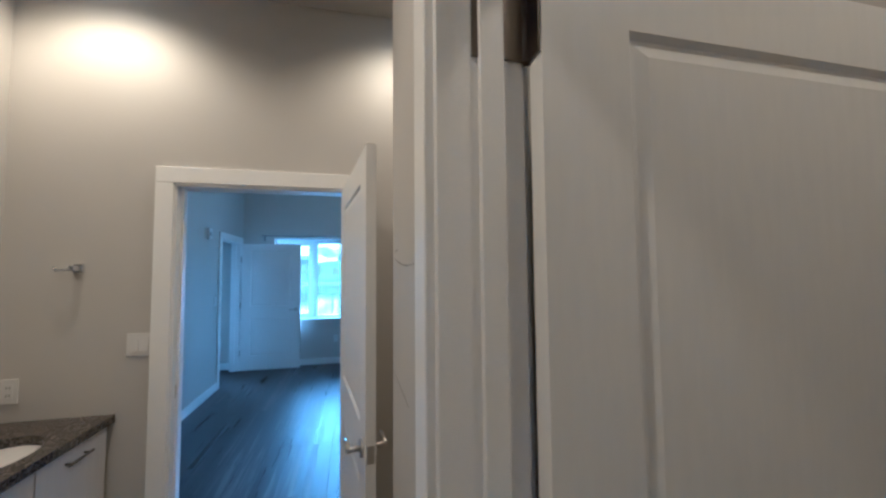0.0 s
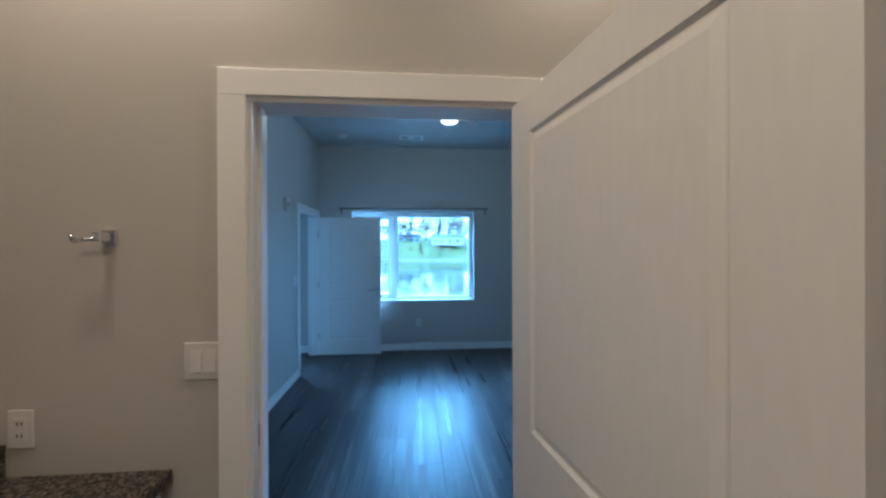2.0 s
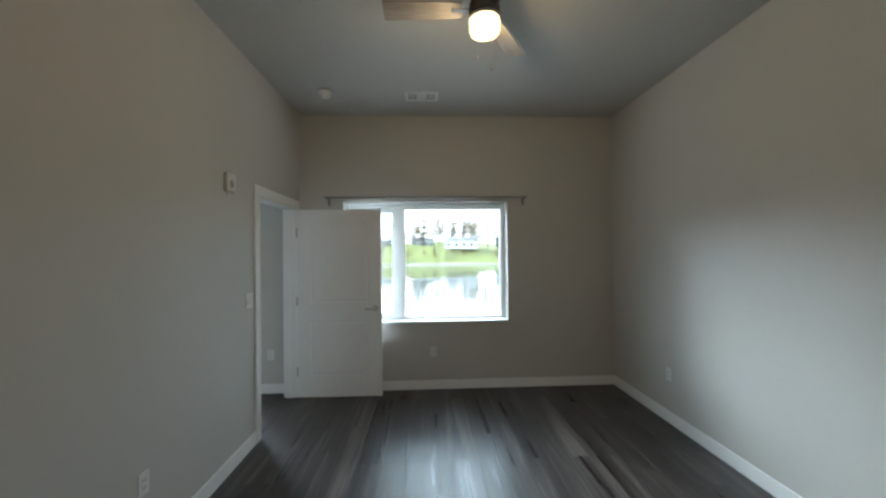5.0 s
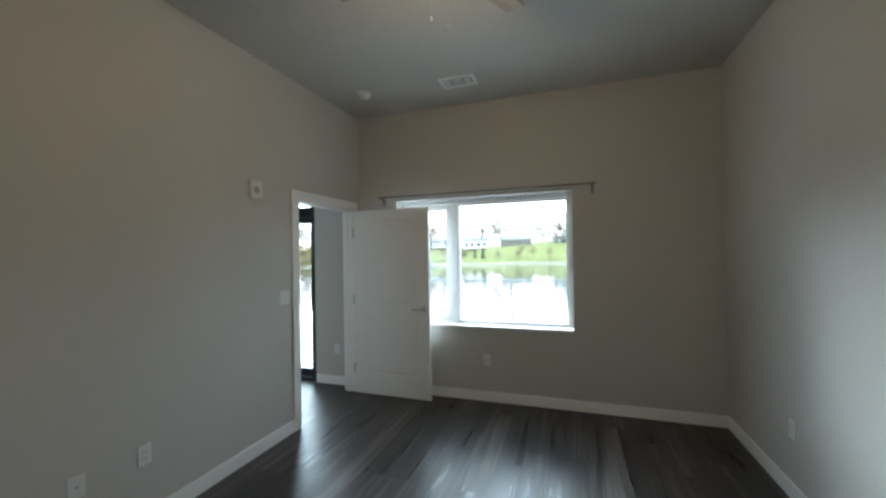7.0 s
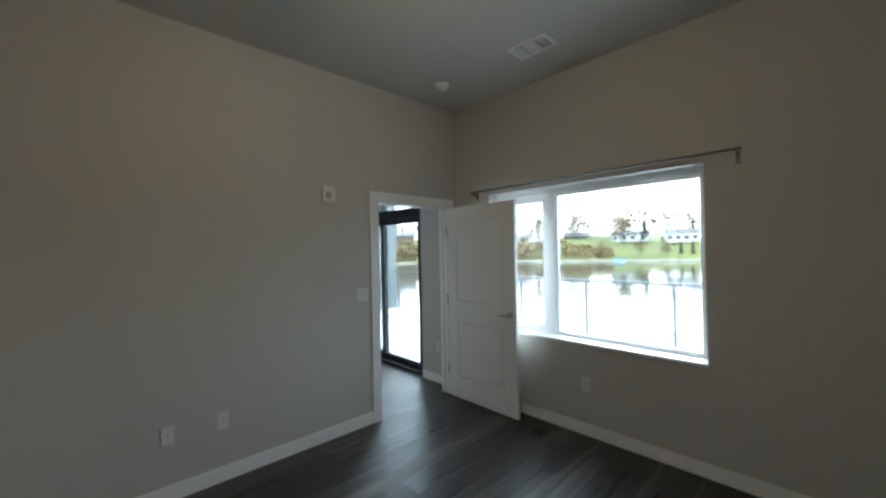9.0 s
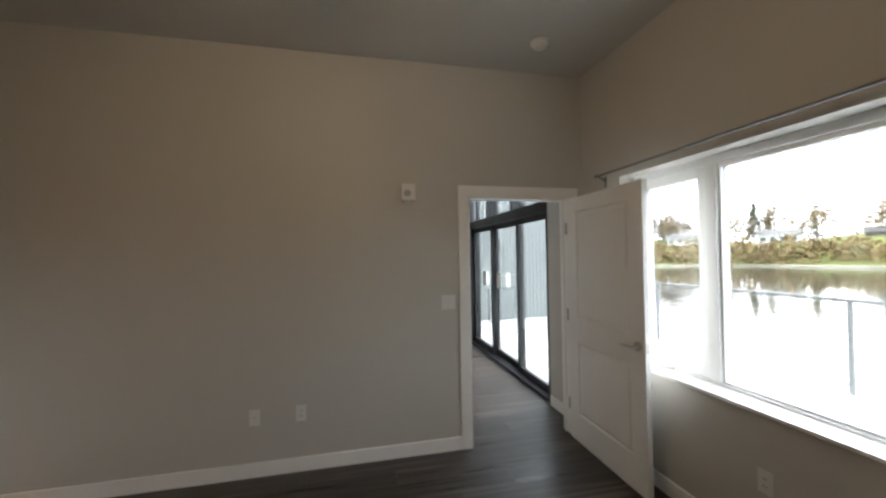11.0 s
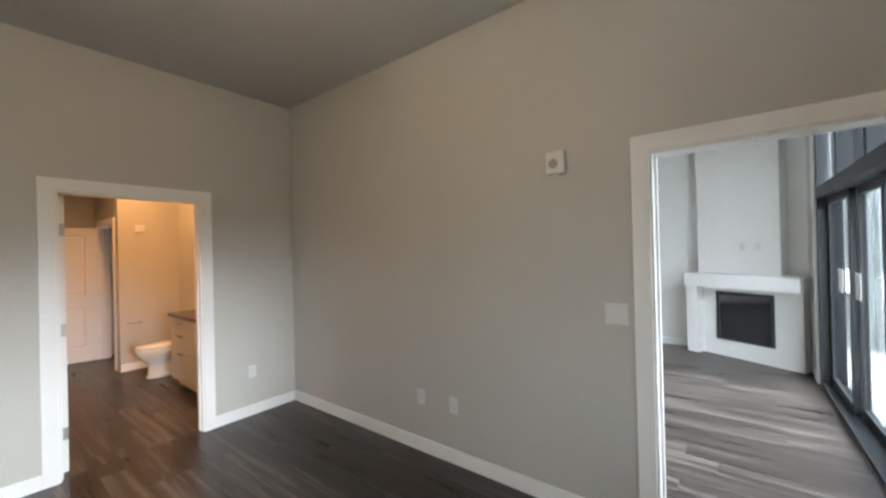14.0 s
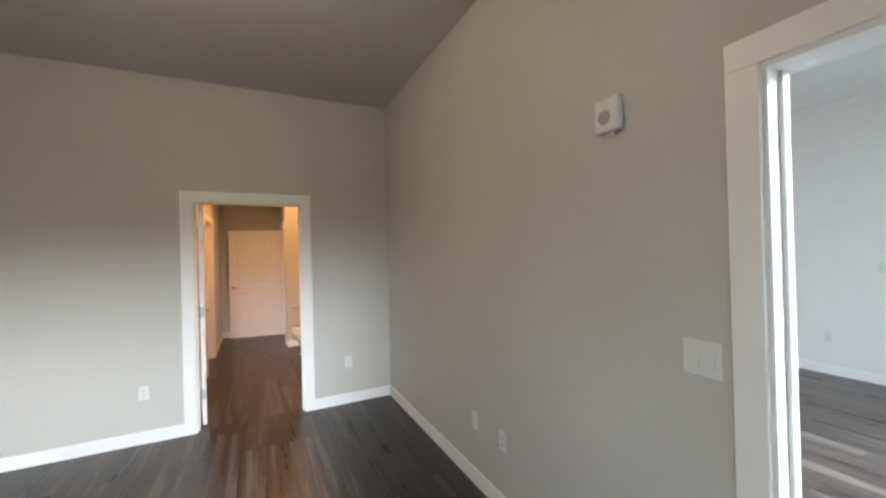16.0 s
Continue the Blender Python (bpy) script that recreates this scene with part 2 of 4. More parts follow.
structure("wall_south", boxes((-0.12, -0.12, 0, 0.88, 0, H), (1.80, -0.12, 0, 3.75, 0, H), (0.88, -0.12, DH, 1.80, 0, H)), PAINT, "greige painted bedroom wall with a bathroom doorway")
structure("wall_west", boxes((-0.12, 0, 0, 0, 3.44, H), (-0.12, 4.36, 0, 0, D, H), (-0.12, 3.44, DH, 0, 4.36, H)), PAINT, "greige painted bedroom wall with a doorway to the living room")
structure("wall_east", boxes((W, 0, 0, W + 0.12, D, H)), PAINT, "plain greige painted bedroom wall")
WX0, WX1, WZ0, WZ1 = 0.49, 2.37, 0.775, 2.15
SX0, SX1, SZ1 = -3.55, -0.63, 2.98
structure("wall_north", boxes((WX1, D, -0.3, W + 0.12, D + 0.2, H), (SX1, D, -0.3, WX0, D + 0.2, H), (WX0, D, -0.3, WX1, D + 0.2, WZ0), (WX0, D, WZ1, WX1, D + 0.2, H),
                              (LW - 0.12, D, -0.3, SX0, D + 0.2, H), (SX0, D, SZ1, SX1, D + 0.2, H), (SX0, D, -0.3, SX1, D + 0.2, -0.002)), PAINT, "greige outer wall with window and sliding door openings")
structure("wall_living_west", boxes((LW - 0.12, -1.5, 0, LW, D, H)), BREAST, "pale painted living room wall")
structure("wall_living_south", boxes((LW - 0.12, -1.62, 0, -0.12, -1.5, H)), BREAST, "pale painted living room wall")
structure("wall_living_east", boxes((-0.12, -1.5, 0, 0.0, -0.12, H)), PAINT, "greige painted living room wall")
structure("wall_bath_west", boxes((0.03, -2.92, 0, BX, -0.12, H)), PAINT, "greige painted bathroom wall behind the vanity")
structure("wall_bath_toilet", boxes((0.03, -3.04, 0, 0.86, -2.92, H)), PAINT, "greige painted bathroom wall beside the toilet")
structure("wall_passage_west", boxes((0.74, -3.16, 0, 0.86, -3.04, H), (0.74, -4.33, 0, 0.86, -4.07, H), (0.74, -4.07, DH, 0.86, -3.16, H)), PAINT, "greige passage wall with a doorway")
structure("wall_passage_end", boxes((-0.72, -4.45, 0, 2.07, -4.33, H)), PAINT, "greige wall that ends the passage")
structure("wall_closet_back", boxes((-0.72, -4.33, 0, -0.60, -2.98, H), (-0.60, -3.10, 0, 0.74, -3.04, H)), PAINT, "greige closet wall behind the open door")
structure("wall_bath_east", boxes((BE, -1.875, 0, BE + 0.12, -1.28, H), (BE, -4.33, 0, BE + 0.12, -2.79, H), (BE, -2.79, DH, BE + 0.12, -1.875, H)), PAINT, "greige bathroom wall with a closet doorway")
structure("wall_shower", boxes((BE + 0.12, -1.74, 0, 3.47, -1.62, H), (3.35, -1.62, 0, 3.47, -0.12, H), (BE + 0.12, -3.07, 0, 3.47, -2.95, H), (3.35, -2.95, 0, 3.47, -1.74, H)), PAINT, "greige walls round the shower alcove")

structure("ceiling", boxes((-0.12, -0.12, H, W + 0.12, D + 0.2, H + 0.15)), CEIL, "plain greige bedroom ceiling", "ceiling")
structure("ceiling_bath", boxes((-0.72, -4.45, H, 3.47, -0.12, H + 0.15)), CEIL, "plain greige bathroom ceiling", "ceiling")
structure("ceiling_living", boxes((LW - 0.12, -1.62, H, -0.12, D + 0.2, H + 0.15)), BREAST, "pale living room ceiling", "ceiling")


def trim(name, bs, label, bevel=0.003):
    return tagged(part(name, boxes(*bs, bevel=bevel), TRIM), label, "trim", kind="structure")


def baseboard(runs):
    for a in runs:
        trim("baseboard", [a], "white painted baseboard along the wall")


BH, BT = 0.105, 0.014
baseboard([(0.0, BT, 0, BT, 3.355, BH), (BT, 0, 0, 0.805, BT, BH), (1.885, 0, 0, W, BT, BH), (W - BT, BT, 0, W, D - BT, BH), (0, D - BT, 0, W, D, BH),
           (-0.62, D - BT, 0, -0.12, D, BH), (LW, -1.5, 0, LW + BT, 3.2, BH), (-0.134, -1.5, 0, -0.12, 3.355, BH), (-3.80, D - BT, 0, -3.64, D, BH),
           (BX, -2.92, 0, 0.86, -2.906, BH), (BX, -2.906, 0, BX + BT, -1.75, BH), (0.70, -0.134, 0, 0.805, -0.12, BH), (1.885, -0.134, 0, 2.5, -0.12, BH),
           (BE - BT, -1.79, 0, BE, -1.28, BH), (BE - BT, -4.33, 0, BE, -2.88, BH), (0.86, -4.33, 0, BE - BT, -4.316, BH)])

CW, CT = 0.086, 0.018


def casing_y(x0, x1, yf, yb, name):
    """Casing and jamb of a doorway in a wall that runs along x; yf and yb are its two faces."""
    trim(name, [(x0 - CW, yf, 0, x0, yf + CT, DH), (x1, yf, 0, x1 + CW, yf + CT, DH), (x0 - CW, yf, DH, x1 + CW, yf + CT, DH + CW),
                (x0 - CW, yb - CT, 0, x0, yb, DH), (x1, yb - CT, 0, x1 + CW, yb, DH), (x0 - CW, yb - CT, DH, x1 + CW, yb, DH + CW)], "white flat door casing")
    trim("door_jamb", [(x0 - 0.002, yb - 0.004, 0, x0 + 0.014, yf + 0.004, DH - 0.014), (x1 - 0.014, yb - 0.004, 0, x1 + 0.002, yf + 0.004, DH - 0.014), (x0, yb - 0.004, DH - 0.016, x1, yf + 0.004, DH + 0.002),
                       (x0 + 0.014, yb + 0.042, 0, x0 + 0.026, yb + 0.08, DH - 0.016), (x1 - 0.026, yb + 0.042, 0, x1 - 0.014, yb + 0.08, DH - 0.016)], "white door jamb with stop", 0.002)


def casing_x(y0, y1, xf, xb, name, stop):
    trim(name, [(xf, y0 - CW, 0, xf + CT, y0, DH), (xf, y1, 0, xf + CT, y1 + CW, DH), (xf, y0 - CW, DH, xf + CT, y1 + CW, DH + CW),
                (xb - CT, y0 - CW, 0, xb, y0, DH), (xb - CT, y1, 0, xb, y1 + CW, DH), (xb - CT, y0 - CW, DH, xb, y1 + CW, DH + CW)], "white flat door casing")
    trim("door_jamb", [(xb - 0.004, y0 - 0.002, 0, xf + 0.004, y0 + 0.014, DH - 0.014), (xb - 0.004, y1 - 0.014, 0, xf + 0.004, y1 + 0.002, DH - 0.014), (xb - 0.004, y0, DH - 0.016, xf + 0.004, y1, DH + 0.002),
                       (stop, y0 + 0.014, 0, stop + 0.035, y0 + 0.026, DH - 0.016), (stop, y1 - 0.026, 0, stop + 0.035, y1 - 0.014, DH - 0.016)], "white door jamb with stop", 0.002)


casing_y(0.88, 1.80, 0, -0.12, "trim_bath_door")
casing_x(3.44, 4.36, 0, -0.12, "trim_living_door", -0.09)
casing_x(-4.07, -3.16, 0.86, 0.74, "trim_passage_door", 0.77)
casing_x(-2.79, -1.875, BE + 0.12, BE, "trim_closet_door", BE + 0.055)


# ---- doors ----
def panel_door(name, m, label, w=0.905, h=2.042, flip=1, handles=(1, 1), hinges=True):
    """A two-panel leaf, hinged at its origin, running along +x; y is its thickness. flip: which face carries the hinge knuckles."""
    t = 0.018
    d = thing(name, m, label, "door", kind="structure")
    bm = bmesh.new()
    xs, zs = (0.004, 0.14, w - 0.14, w), (0.008, 0.235, 0.83, 1.03, h - 0.115, h)
    for s in (-1, 1):
        grid = [[bm.verts.new((x, s * t, z)) for x in xs] for z in zs]
        for i in range(5):
            for j in range(3):
                q = (grid[i][j], grid[i][j + 1], grid[i + 1][j + 1], grid[i + 1][j])
                bm.faces.new(q if s < 0 else q[::-1])
    bm.verts.ensure_lookup_table()
    n = 24
    ring = lambda o: [bm.verts[o + k] for k in (0, 1, 2, 3, 7, 11, 15, 19, 23, 22, 21, 20, 16, 12, 8, 4)]
    a, b = ring(0), ring(n)
    for i in range(16):
        bm.faces.new((a[i], a[(i + 1) % 16], b[(i + 1) % 16], b[i]))
    bmesh.ops.recalc_face_normals(bm, faces=bm.faces[:])
    pan = [f for f in bm.faces if abs(f.normal.y) > 0.9 and abs(f.calc_center_median().x - w / 2) < 0.05 and min(abs(f.calc_center_median().z - 0.53), abs(f.calc_center_median().z - (1.03 + h - 0.115) / 2)) < 0.03]
    bmesh.ops.inset_individual(bm, faces=pan, thickness=0.012, depth=-0.009)
    bmesh.ops.inset_individual(bm, faces=pan, thickness=0.008, depth=0.0)
    bmesh.ops.inset_individual(bm, faces=pan, thickness=0.028, depth=0.006)
    part("leaf", bm, DOOR, d)
    for s in (-1, 1):
        if (handles[0] if s < 0 else handles[1]):
            bm = bmesh.new()
            y = s * t
            tube(bm, (w - 0.065, y, 0.965), (w - 0.065, y + s * 0.010, 0.965), 0.031, n=24)
            tube(bm, (w - 0.065, y, 0.965), (w - 0.065, y + s * 0.052, 0.965), 0.010)
            tube(bm, (w - 0.058, y + s * 0.048, 0.965), (w - 0.175, y + s * 0.050, 0.962), 0.0105, 0.008)
            part("lever_handle", bm, NICKEL, d, "brushed nickel lever handle")
    part("latch_plate", boxes((w - 0.001, -0.012, 0.935, w + 0.002, 0.012, 0.995)), NICKEL, d)
    if hinges:
        for z in (0.29, 1.05, 1.79):
            bm = bmesh.new()
            y = flip * (t + 0.006)
            tube(bm, (-0.003, y, z - 0.05), (-0.003, y, z + 0.05), 0.0075)
            box(bm, -0.002, -t * 0.9, z - 0.045, 0.0035, t * 0.9 + 0.002, z + 0.045)
            box(bm, 0.0, flip * t - 0.0015, z - 0.045, 0.006, flip * t + 0.0022, z + 0.045)
            part("hinge", bm, NICKEL, d, "brushed nickel butt hinge")
    return d


panel_door("door_living", pose(0.028, 4.345, 0, 0, 0, -1.0), "white two-panel bedroom door standing open before the window", w=0.91, flip=-1)
panel_door("door_bath", pose(1.750, -0.132, 0, 0, 0, -82.8), "white two-panel bathroom door standing wide open", flip=1)
panel_door("door_passage", pose(0.875, -4.075, 0, 0, 0, -7.5), "white two-panel door open across the passage end", flip=-1)
dc = panel_door("door_closet", pose(BE + 0.128, -1.910, 0, 0, 0, 0), "white two-panel closet door opened into the closet", w=0.885, flip=1, hinges=False)
# nickel hinges standing in shade: the shade is put in with the dark metal
for z in (0.29, 1.05, 1.932):
    hp = part("hinge", boxes((-0.082, 0.0175, z - 0.05, -0.004, 0.0205, z + 0.05), (0.0, -0.016, z - 0.05, 0.0035, 0.016, z + 0.05), bevel=0.0008), DARKMETAL, dc, "nickel butt hinge coloured dark as in shade")
    part("knuckle", tube(bmesh.new(), (-0.001, 0.021, z - 0.05), (-0.001, 0.021, z + 0.05), 0.007), DARKMETAL, hp)
    for q, (sx, sz) in enumerate(((-0.066, -0.036), (-0.05, 0.0), (-0.066, 0.036))):
        part("screw", tube(bmesh.new(), (sx, 0.0175, z + sz), (sx, 0.0155, z + sz), 0.005, 0.004, 12), CHROME, hp)
strike = tagged(part("strike_plate", boxes((0.893, -0.085, 0.93, 0.8965, -0.055, 1.0), bevel=0.001), NICKEL), "brushed nickel strike plate on the jamb", "hardware")
tagged(part("strike_plate", boxes((-0.085, 3.453, 0.93, -0.055, 3.4565, 1.0), bevel=0.001), NICKEL), "brushed nickel strike plate on the jamb", "hardware")

# ---- bedroom window ----
win = thing("window_1", pose(0, 0, 0), "white vinyl window with a fixed pane and a casement", "window", kind="structure")
FY0, FY1 = 4.625, 4.72
part("window_frame", boxes((WX0, FY0, WZ0, WX0 + 0.045, FY1, WZ1), (WX1 - 0.045, FY0, WZ0, WX1, FY1, WZ1), (WX0 + 0.045, FY0, WZ1 - 0.05, WX1 - 0.045, FY1, WZ1), (WX0 + 0.045, FY0, WZ0, WX1 - 0.045, FY1, WZ0 + 0.02), (1.09, FY0, WZ0 + 0.02, 1.165, FY1, WZ1 - 0.05), bevel=0.004), VINYL, win)
part("fixed_sash", boxes((1.165, 4.645, WZ0 + 0.02, 1.18, 4.70, WZ1 - 0.05), (2.312, 4.645, WZ0 + 0.02, 2.325, 4.70, WZ1 - 0.05), (1.18, 4.645, WZ0 + 0.02, 2.312, 4.70, WZ0 + 0.034), (1.18, 4.645, WZ1 - 0.075, 2.312, 4.70, WZ1 - 0.05), bevel=0.003), VINYL, win)
part("casement_sash", boxes((0.535, 4.64, WZ0 + 0.02, 0.60, 4.70, WZ1 - 0.05), (1.03, 4.64, WZ0 + 0.02, 1.09, 4.70, WZ1 - 0.05), (0.60, 4.64, WZ0 + 0.02, 1.03, 4.70, WZ0 + 0.085), (0.60, 4.64, WZ1 - 0.115, 1.03, 4.70, WZ1 - 0.05), bevel=0.004), VINYL, win)
bm = bmesh.new()
box(bm, 0.74, 4.60, WZ0 + 0.004, 0.84, 4.63, WZ0 + 0.022)
tube(bm, (0.80, 4.61, WZ0 + 0.02), (0.80, 4.585, WZ0 + 0.032), 0.008)
tube(bm, (0.80, 4.585, WZ0 + 0.032), (0.70, 4.585, WZ0 + 0.032), 0.007)
part("crank", bm, PLASTIC, win, "folding casement crank")
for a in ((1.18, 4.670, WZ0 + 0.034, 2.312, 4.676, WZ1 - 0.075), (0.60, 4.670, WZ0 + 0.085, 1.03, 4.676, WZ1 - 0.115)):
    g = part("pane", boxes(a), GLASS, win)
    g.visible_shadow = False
trim("window_sill", [(WX0 + 0.001, D - 0.022, WZ0 - 0.016, WX1 - 0.001, FY0 + 0.002, WZ0 + 0.006)], "white painted window sill", 0.004)

# ---- sliding glass door of the living room ----
sl = thing("door_slider", pose(0, 0, 0), "black aluminium sliding glass door with transom panes", "sliding door", kind="structure")
y0, y1 = 4.504, 4.70
part("outer_frame", boxes((SX0, y0, 0, SX0 + 0.06, y1, SZ1), (SX1 - 0.06, y0, 0, SX1, y1, SZ1), (SX0 + 0.06, y0, SZ1 - 0.06, SX1 - 0.06, y1, SZ1), (SX0 + 0.06, y0, 0, SX1 - 0.06, y1, 0.04), (SX0 + 0.06, y0, 2.03, SX1 - 0.06, y1, 2.15), bevel=0.003), BLACKFRAME, sl)
n = 3
pw = (SX1 - SX0 - 0.12) / n
for k in range(n):
    xa = SX0 + 0.06 + k * pw
    yy = 4.585 + 0.05 * (k % 2)
    sash = part("sash", boxes((xa - 0.02, yy, 0.04, xa + 0.055, yy + 0.045, 2.03), (xa + pw - 0.055, yy, 0.04, xa + pw + 0.02, yy + 0.045, 2.03), (xa + 0.055, yy, 0.04, xa + pw - 0.055, yy + 0.045, 0.12), (xa + 0.055, yy, 1.96, xa + pw - 0.055, yy + 0.045, 2.03), bevel=0.003), BLACKFRAME, sl)
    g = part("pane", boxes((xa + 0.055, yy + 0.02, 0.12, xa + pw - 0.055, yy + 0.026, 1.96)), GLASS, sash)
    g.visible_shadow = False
    part("transom_bar", boxes((xa + pw - 0.03, y0 + 0.01, 2.15, xa + pw + 0.03, y1 - 0.01, SZ1 - 0.06), bevel=0.003), BLACKFRAME, sl) if k < n - 1 else None
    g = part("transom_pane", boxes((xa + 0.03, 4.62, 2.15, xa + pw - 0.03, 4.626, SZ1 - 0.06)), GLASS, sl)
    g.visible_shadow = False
bm = bmesh.new()
for z in (0.92, 1.14):
    tube(bm, (SX1 - 0.09, 4.60, z), (SX1 - 0.09, 4.545, z), 0.008)
tube(bm, (SX1 - 0.09, 4.545, 0.90), (SX1 - 0.09, 4.545, 1.16), 0.009)
part("pull_handle", bm, NICKEL, sl, "silver pull handle")
PAPER = mat("white_paper_sticker", (0.8, 0.8, 0.78), 0.6)
for x in (-2.98, -2.35):
    part("sticker", boxes((x, 4.578, 1.08, x + 0.16, 4.582, 1.30)), PAPER, sl, "white paper label stuck to the glass")
trim("trim_slider", [(SX0 - 0.09, D - 0.018, 0, SX0 - 0.002, D, H - 0.01)], "white trim beside the sliding door")

# ---- floor ----
fl = structure("floor", boxes((LW - 0.12, -1.62, -0.2, -0.12, D, -0.006), (-0.12, -4.45, -0.2, W + 0.12, D, -0.006)), JOINT, "dark grey-brown vinyl plank floor", "floor")

# ---- ceiling fan ----
fan = thing("ceiling_fan", pose(1.772, 2.30, H), "dark bronze ceiling fan with three blades and lit globe", "ceiling fan")
part("canopy", lathe(bmesh.new(), [(0.066, 0.0), (0.066, -0.035), (0.055, -0.062), (0.018, -0.07)]), DARKMETAL, fan)
part("downrod", tube(bmesh.new(), (0, 0, -0.07), (0, 0, -0.13), 0.013), DARKMETAL, fan)
part("motor_housing", lathe(bmesh.new(), [(0.03, -0.115), (0.06, -0.13), (0.085, -0.155), (0.09, -0.20), (0.08, -0.225), (0.05, -0.235)]), DARKMETAL, fan)
part("light_collar", lathe(bmesh.new(), [(0.05, -0.225), (0.092, -0.232), (0.095, -0.250), (0.09, -0.252)]), NICKEL, fan)
globe = part("globe", lathe(bmesh.new(), [(0.080, -0.252), (0.086, -0.262), (0.087, -0.305), (0.080, -0.325), (0.062, -0.335), (0.02, -0.338)]), BULB, fan, "lit frosted glass globe")
globe.visible_shadow = False
for ang in (178, -62, 58):
    bm = bmesh.new()
    pts = [(0.13, -0.05), (0.20, -0.058), (0.555, -0.066), (0.578, -0.062), (0.58, 0.0), (0.578, 0.062), (0.555, 0.066), (0.20, 0.058), (0.13, 0.05)]
    up = [bm.verts.new((x, y, 0.004 + y * 0.20)) for x, y in pts]
    dn = [bm.verts.new((x, y, -0.004 + y * 0.20)) for x, y in pts]
    bm.faces.new(up)
    bm.faces.new(dn[::-1])
    for k in range(len(pts)):
        bm.faces.new((up[k], dn[k], dn[(k + 1) % len(pts)], up[(k + 1) % len(pts)]))
    bl = part("blade", bm, BLADE, fan, "grey-brown wooden blade")
    bl.matrix_basis = pose(0, 0, -0.19, 0, 0, ang)
    br = part("blade_iron", boxes((0.07, -0.02, -0.006, 0.19, 0.02, 0.0), bevel=0.002), DARKMETAL, bl)
for x, z in ((0.045, -0.50), (-0.04, -0.44)):
    bm = bmesh.new()
    tube(bm, (x, 0.02, -0.25), (x, 0.02, z), 0.0014, n=6)
    lathe(bm, [(0.001, z - 0.028), (0.006, z - 0.024), (0.006, z - 0.006), (0.001, z)], 12, at=(x, 0.02, 0))
    part("pull_chain", bm, NICKEL, fan, "thin metal pull chain with knob")

# ---- bedroom fixtures ----
rod = thing("curtain_rod", pose(0, 0, 0), "thin grey metal curtain rod above the window", "curtain rod")
RODM = mat("grey_metal_rod", (0.20, 0.21, 0.22), 0.4, 0.7, var=0.05)
part("bar", tube(bmesh.new(), (0.32, D - 0.075, 2.19), (2.57, D - 0.075, 2.19), 0.008), RODM, rod)
for x in (0.333, 2.557):
    bm = tube(bmesh.new(), (x, D, 2.15), (x, D - 0.075, 2.19), 0.006)
    box(bm, x - 0.012, D - 0.004, 2.105, x + 0.012, D, 2.185)
    part("bracket", bm, RODM, rod)
    part("end_cap", tube(bmesh.new(), (x + (0.013 if x > 1 else -0.013), D - 0.075, 2.19), (x + (0.028 if x > 1 else -0.028), D - 0.075, 2.19), 0.012), RODM, rod)

vent = thing("ceiling_vent", pose(1.397, 3.95, H), "white metal ceiling air register with slats", "air vent")
part("backing", boxes((-0.13, -0.075, -0.004, 0.13, 0.075, 0)), SLOT, vent)
part("frame", boxes((-0.165, -0.105, -0.010, 0.165, -0.075, 0), (-0.165, 0.075, -0.010, 0.165, 0.105, 0), (-0.165, -0.075, -0.010, -0.13, 0.075, 0), (0.13, -0.075, -0.010, 0.165, 0.075, 0), bevel=0.002), PLASTIC, vent)
for k in range(3):
    for sx in (-1, 1):
        part("slat", boxes((sx * (0.072 + k * 0.021) - 0.006, -0.075, -0.013, sx * (0.072 + k * 0.021) + 0.006, 0.075, -0.005)), PLASTIC, vent)
for k in range(6):
    part("slat", boxes((-0.055, -0.066 + k * 0.0255, -0.013, 0.055, -0.054 + k * 0.0255, -0.005)), PLASTIC, vent)

smoke = thing("smoke_detector", pose(0.458, 3.88, H), "round white plastic smoke detector on the ceiling", "smoke detector")
part("base", lathe(bmesh.new(), [(0.068, 0), (0.068, -0.014), (0.062, -0.018)]), PLASTIC, smoke)
part("cover", lathe(bmesh.new(), [(0.056, -0.018), (0.054, -0.032), (0.042, -0.046), (0.01, -0.05)]), PLASTIC, smoke)
spk = thing("fire_sprinkler", pose(0.92, 2.05, H), "small white concealed fire sprinkler on the ceiling", "sprinkler")
part("escutcheon", lathe(bmesh.new(), [(0.04, 0), (0.04, -0.004), (0.034, -0.01), (0.012, -0.012)]), PLASTIC, spk)
part("head", lathe(bmesh.new(), [(0.012, -0.01), (0.012, -0.035), (0.022, -0.038), (0.022, -0.042)]), NICKEL, spk)


def outlet(m, label, coax=False):
    """A wall plate standing off the plane y = 0, towards -y."""
    o = thing("wall_outlet", m, label, "outlet", "wall outlets")
    part("plate", boxes((-0.036, -0.006, -0.058, 0.036, 0, 0.058), bevel=0.002), PLASTIC, o)
    if coax:
        part("jack", tube(bmesh.new(), (0, -0.006, 0), (0, -0.016, 0), 0.006), NICKEL, o)
    else:
        part("socket_insert", boxes((-0.017, -0.0085, -0.034, 0.017, -0.006, 0.034), bevel=0.001), PLASTIC, o)
        for z in (-0.018, 0.018):
            part("slots", boxes((-0.008, -0.0095, z - 0.005, -0.005, -0.0085, z + 0.005), (0.005, -0.0095, z - 0.005, 0.008, -0.0085, z + 0.005)), SLOT, o)
    return o


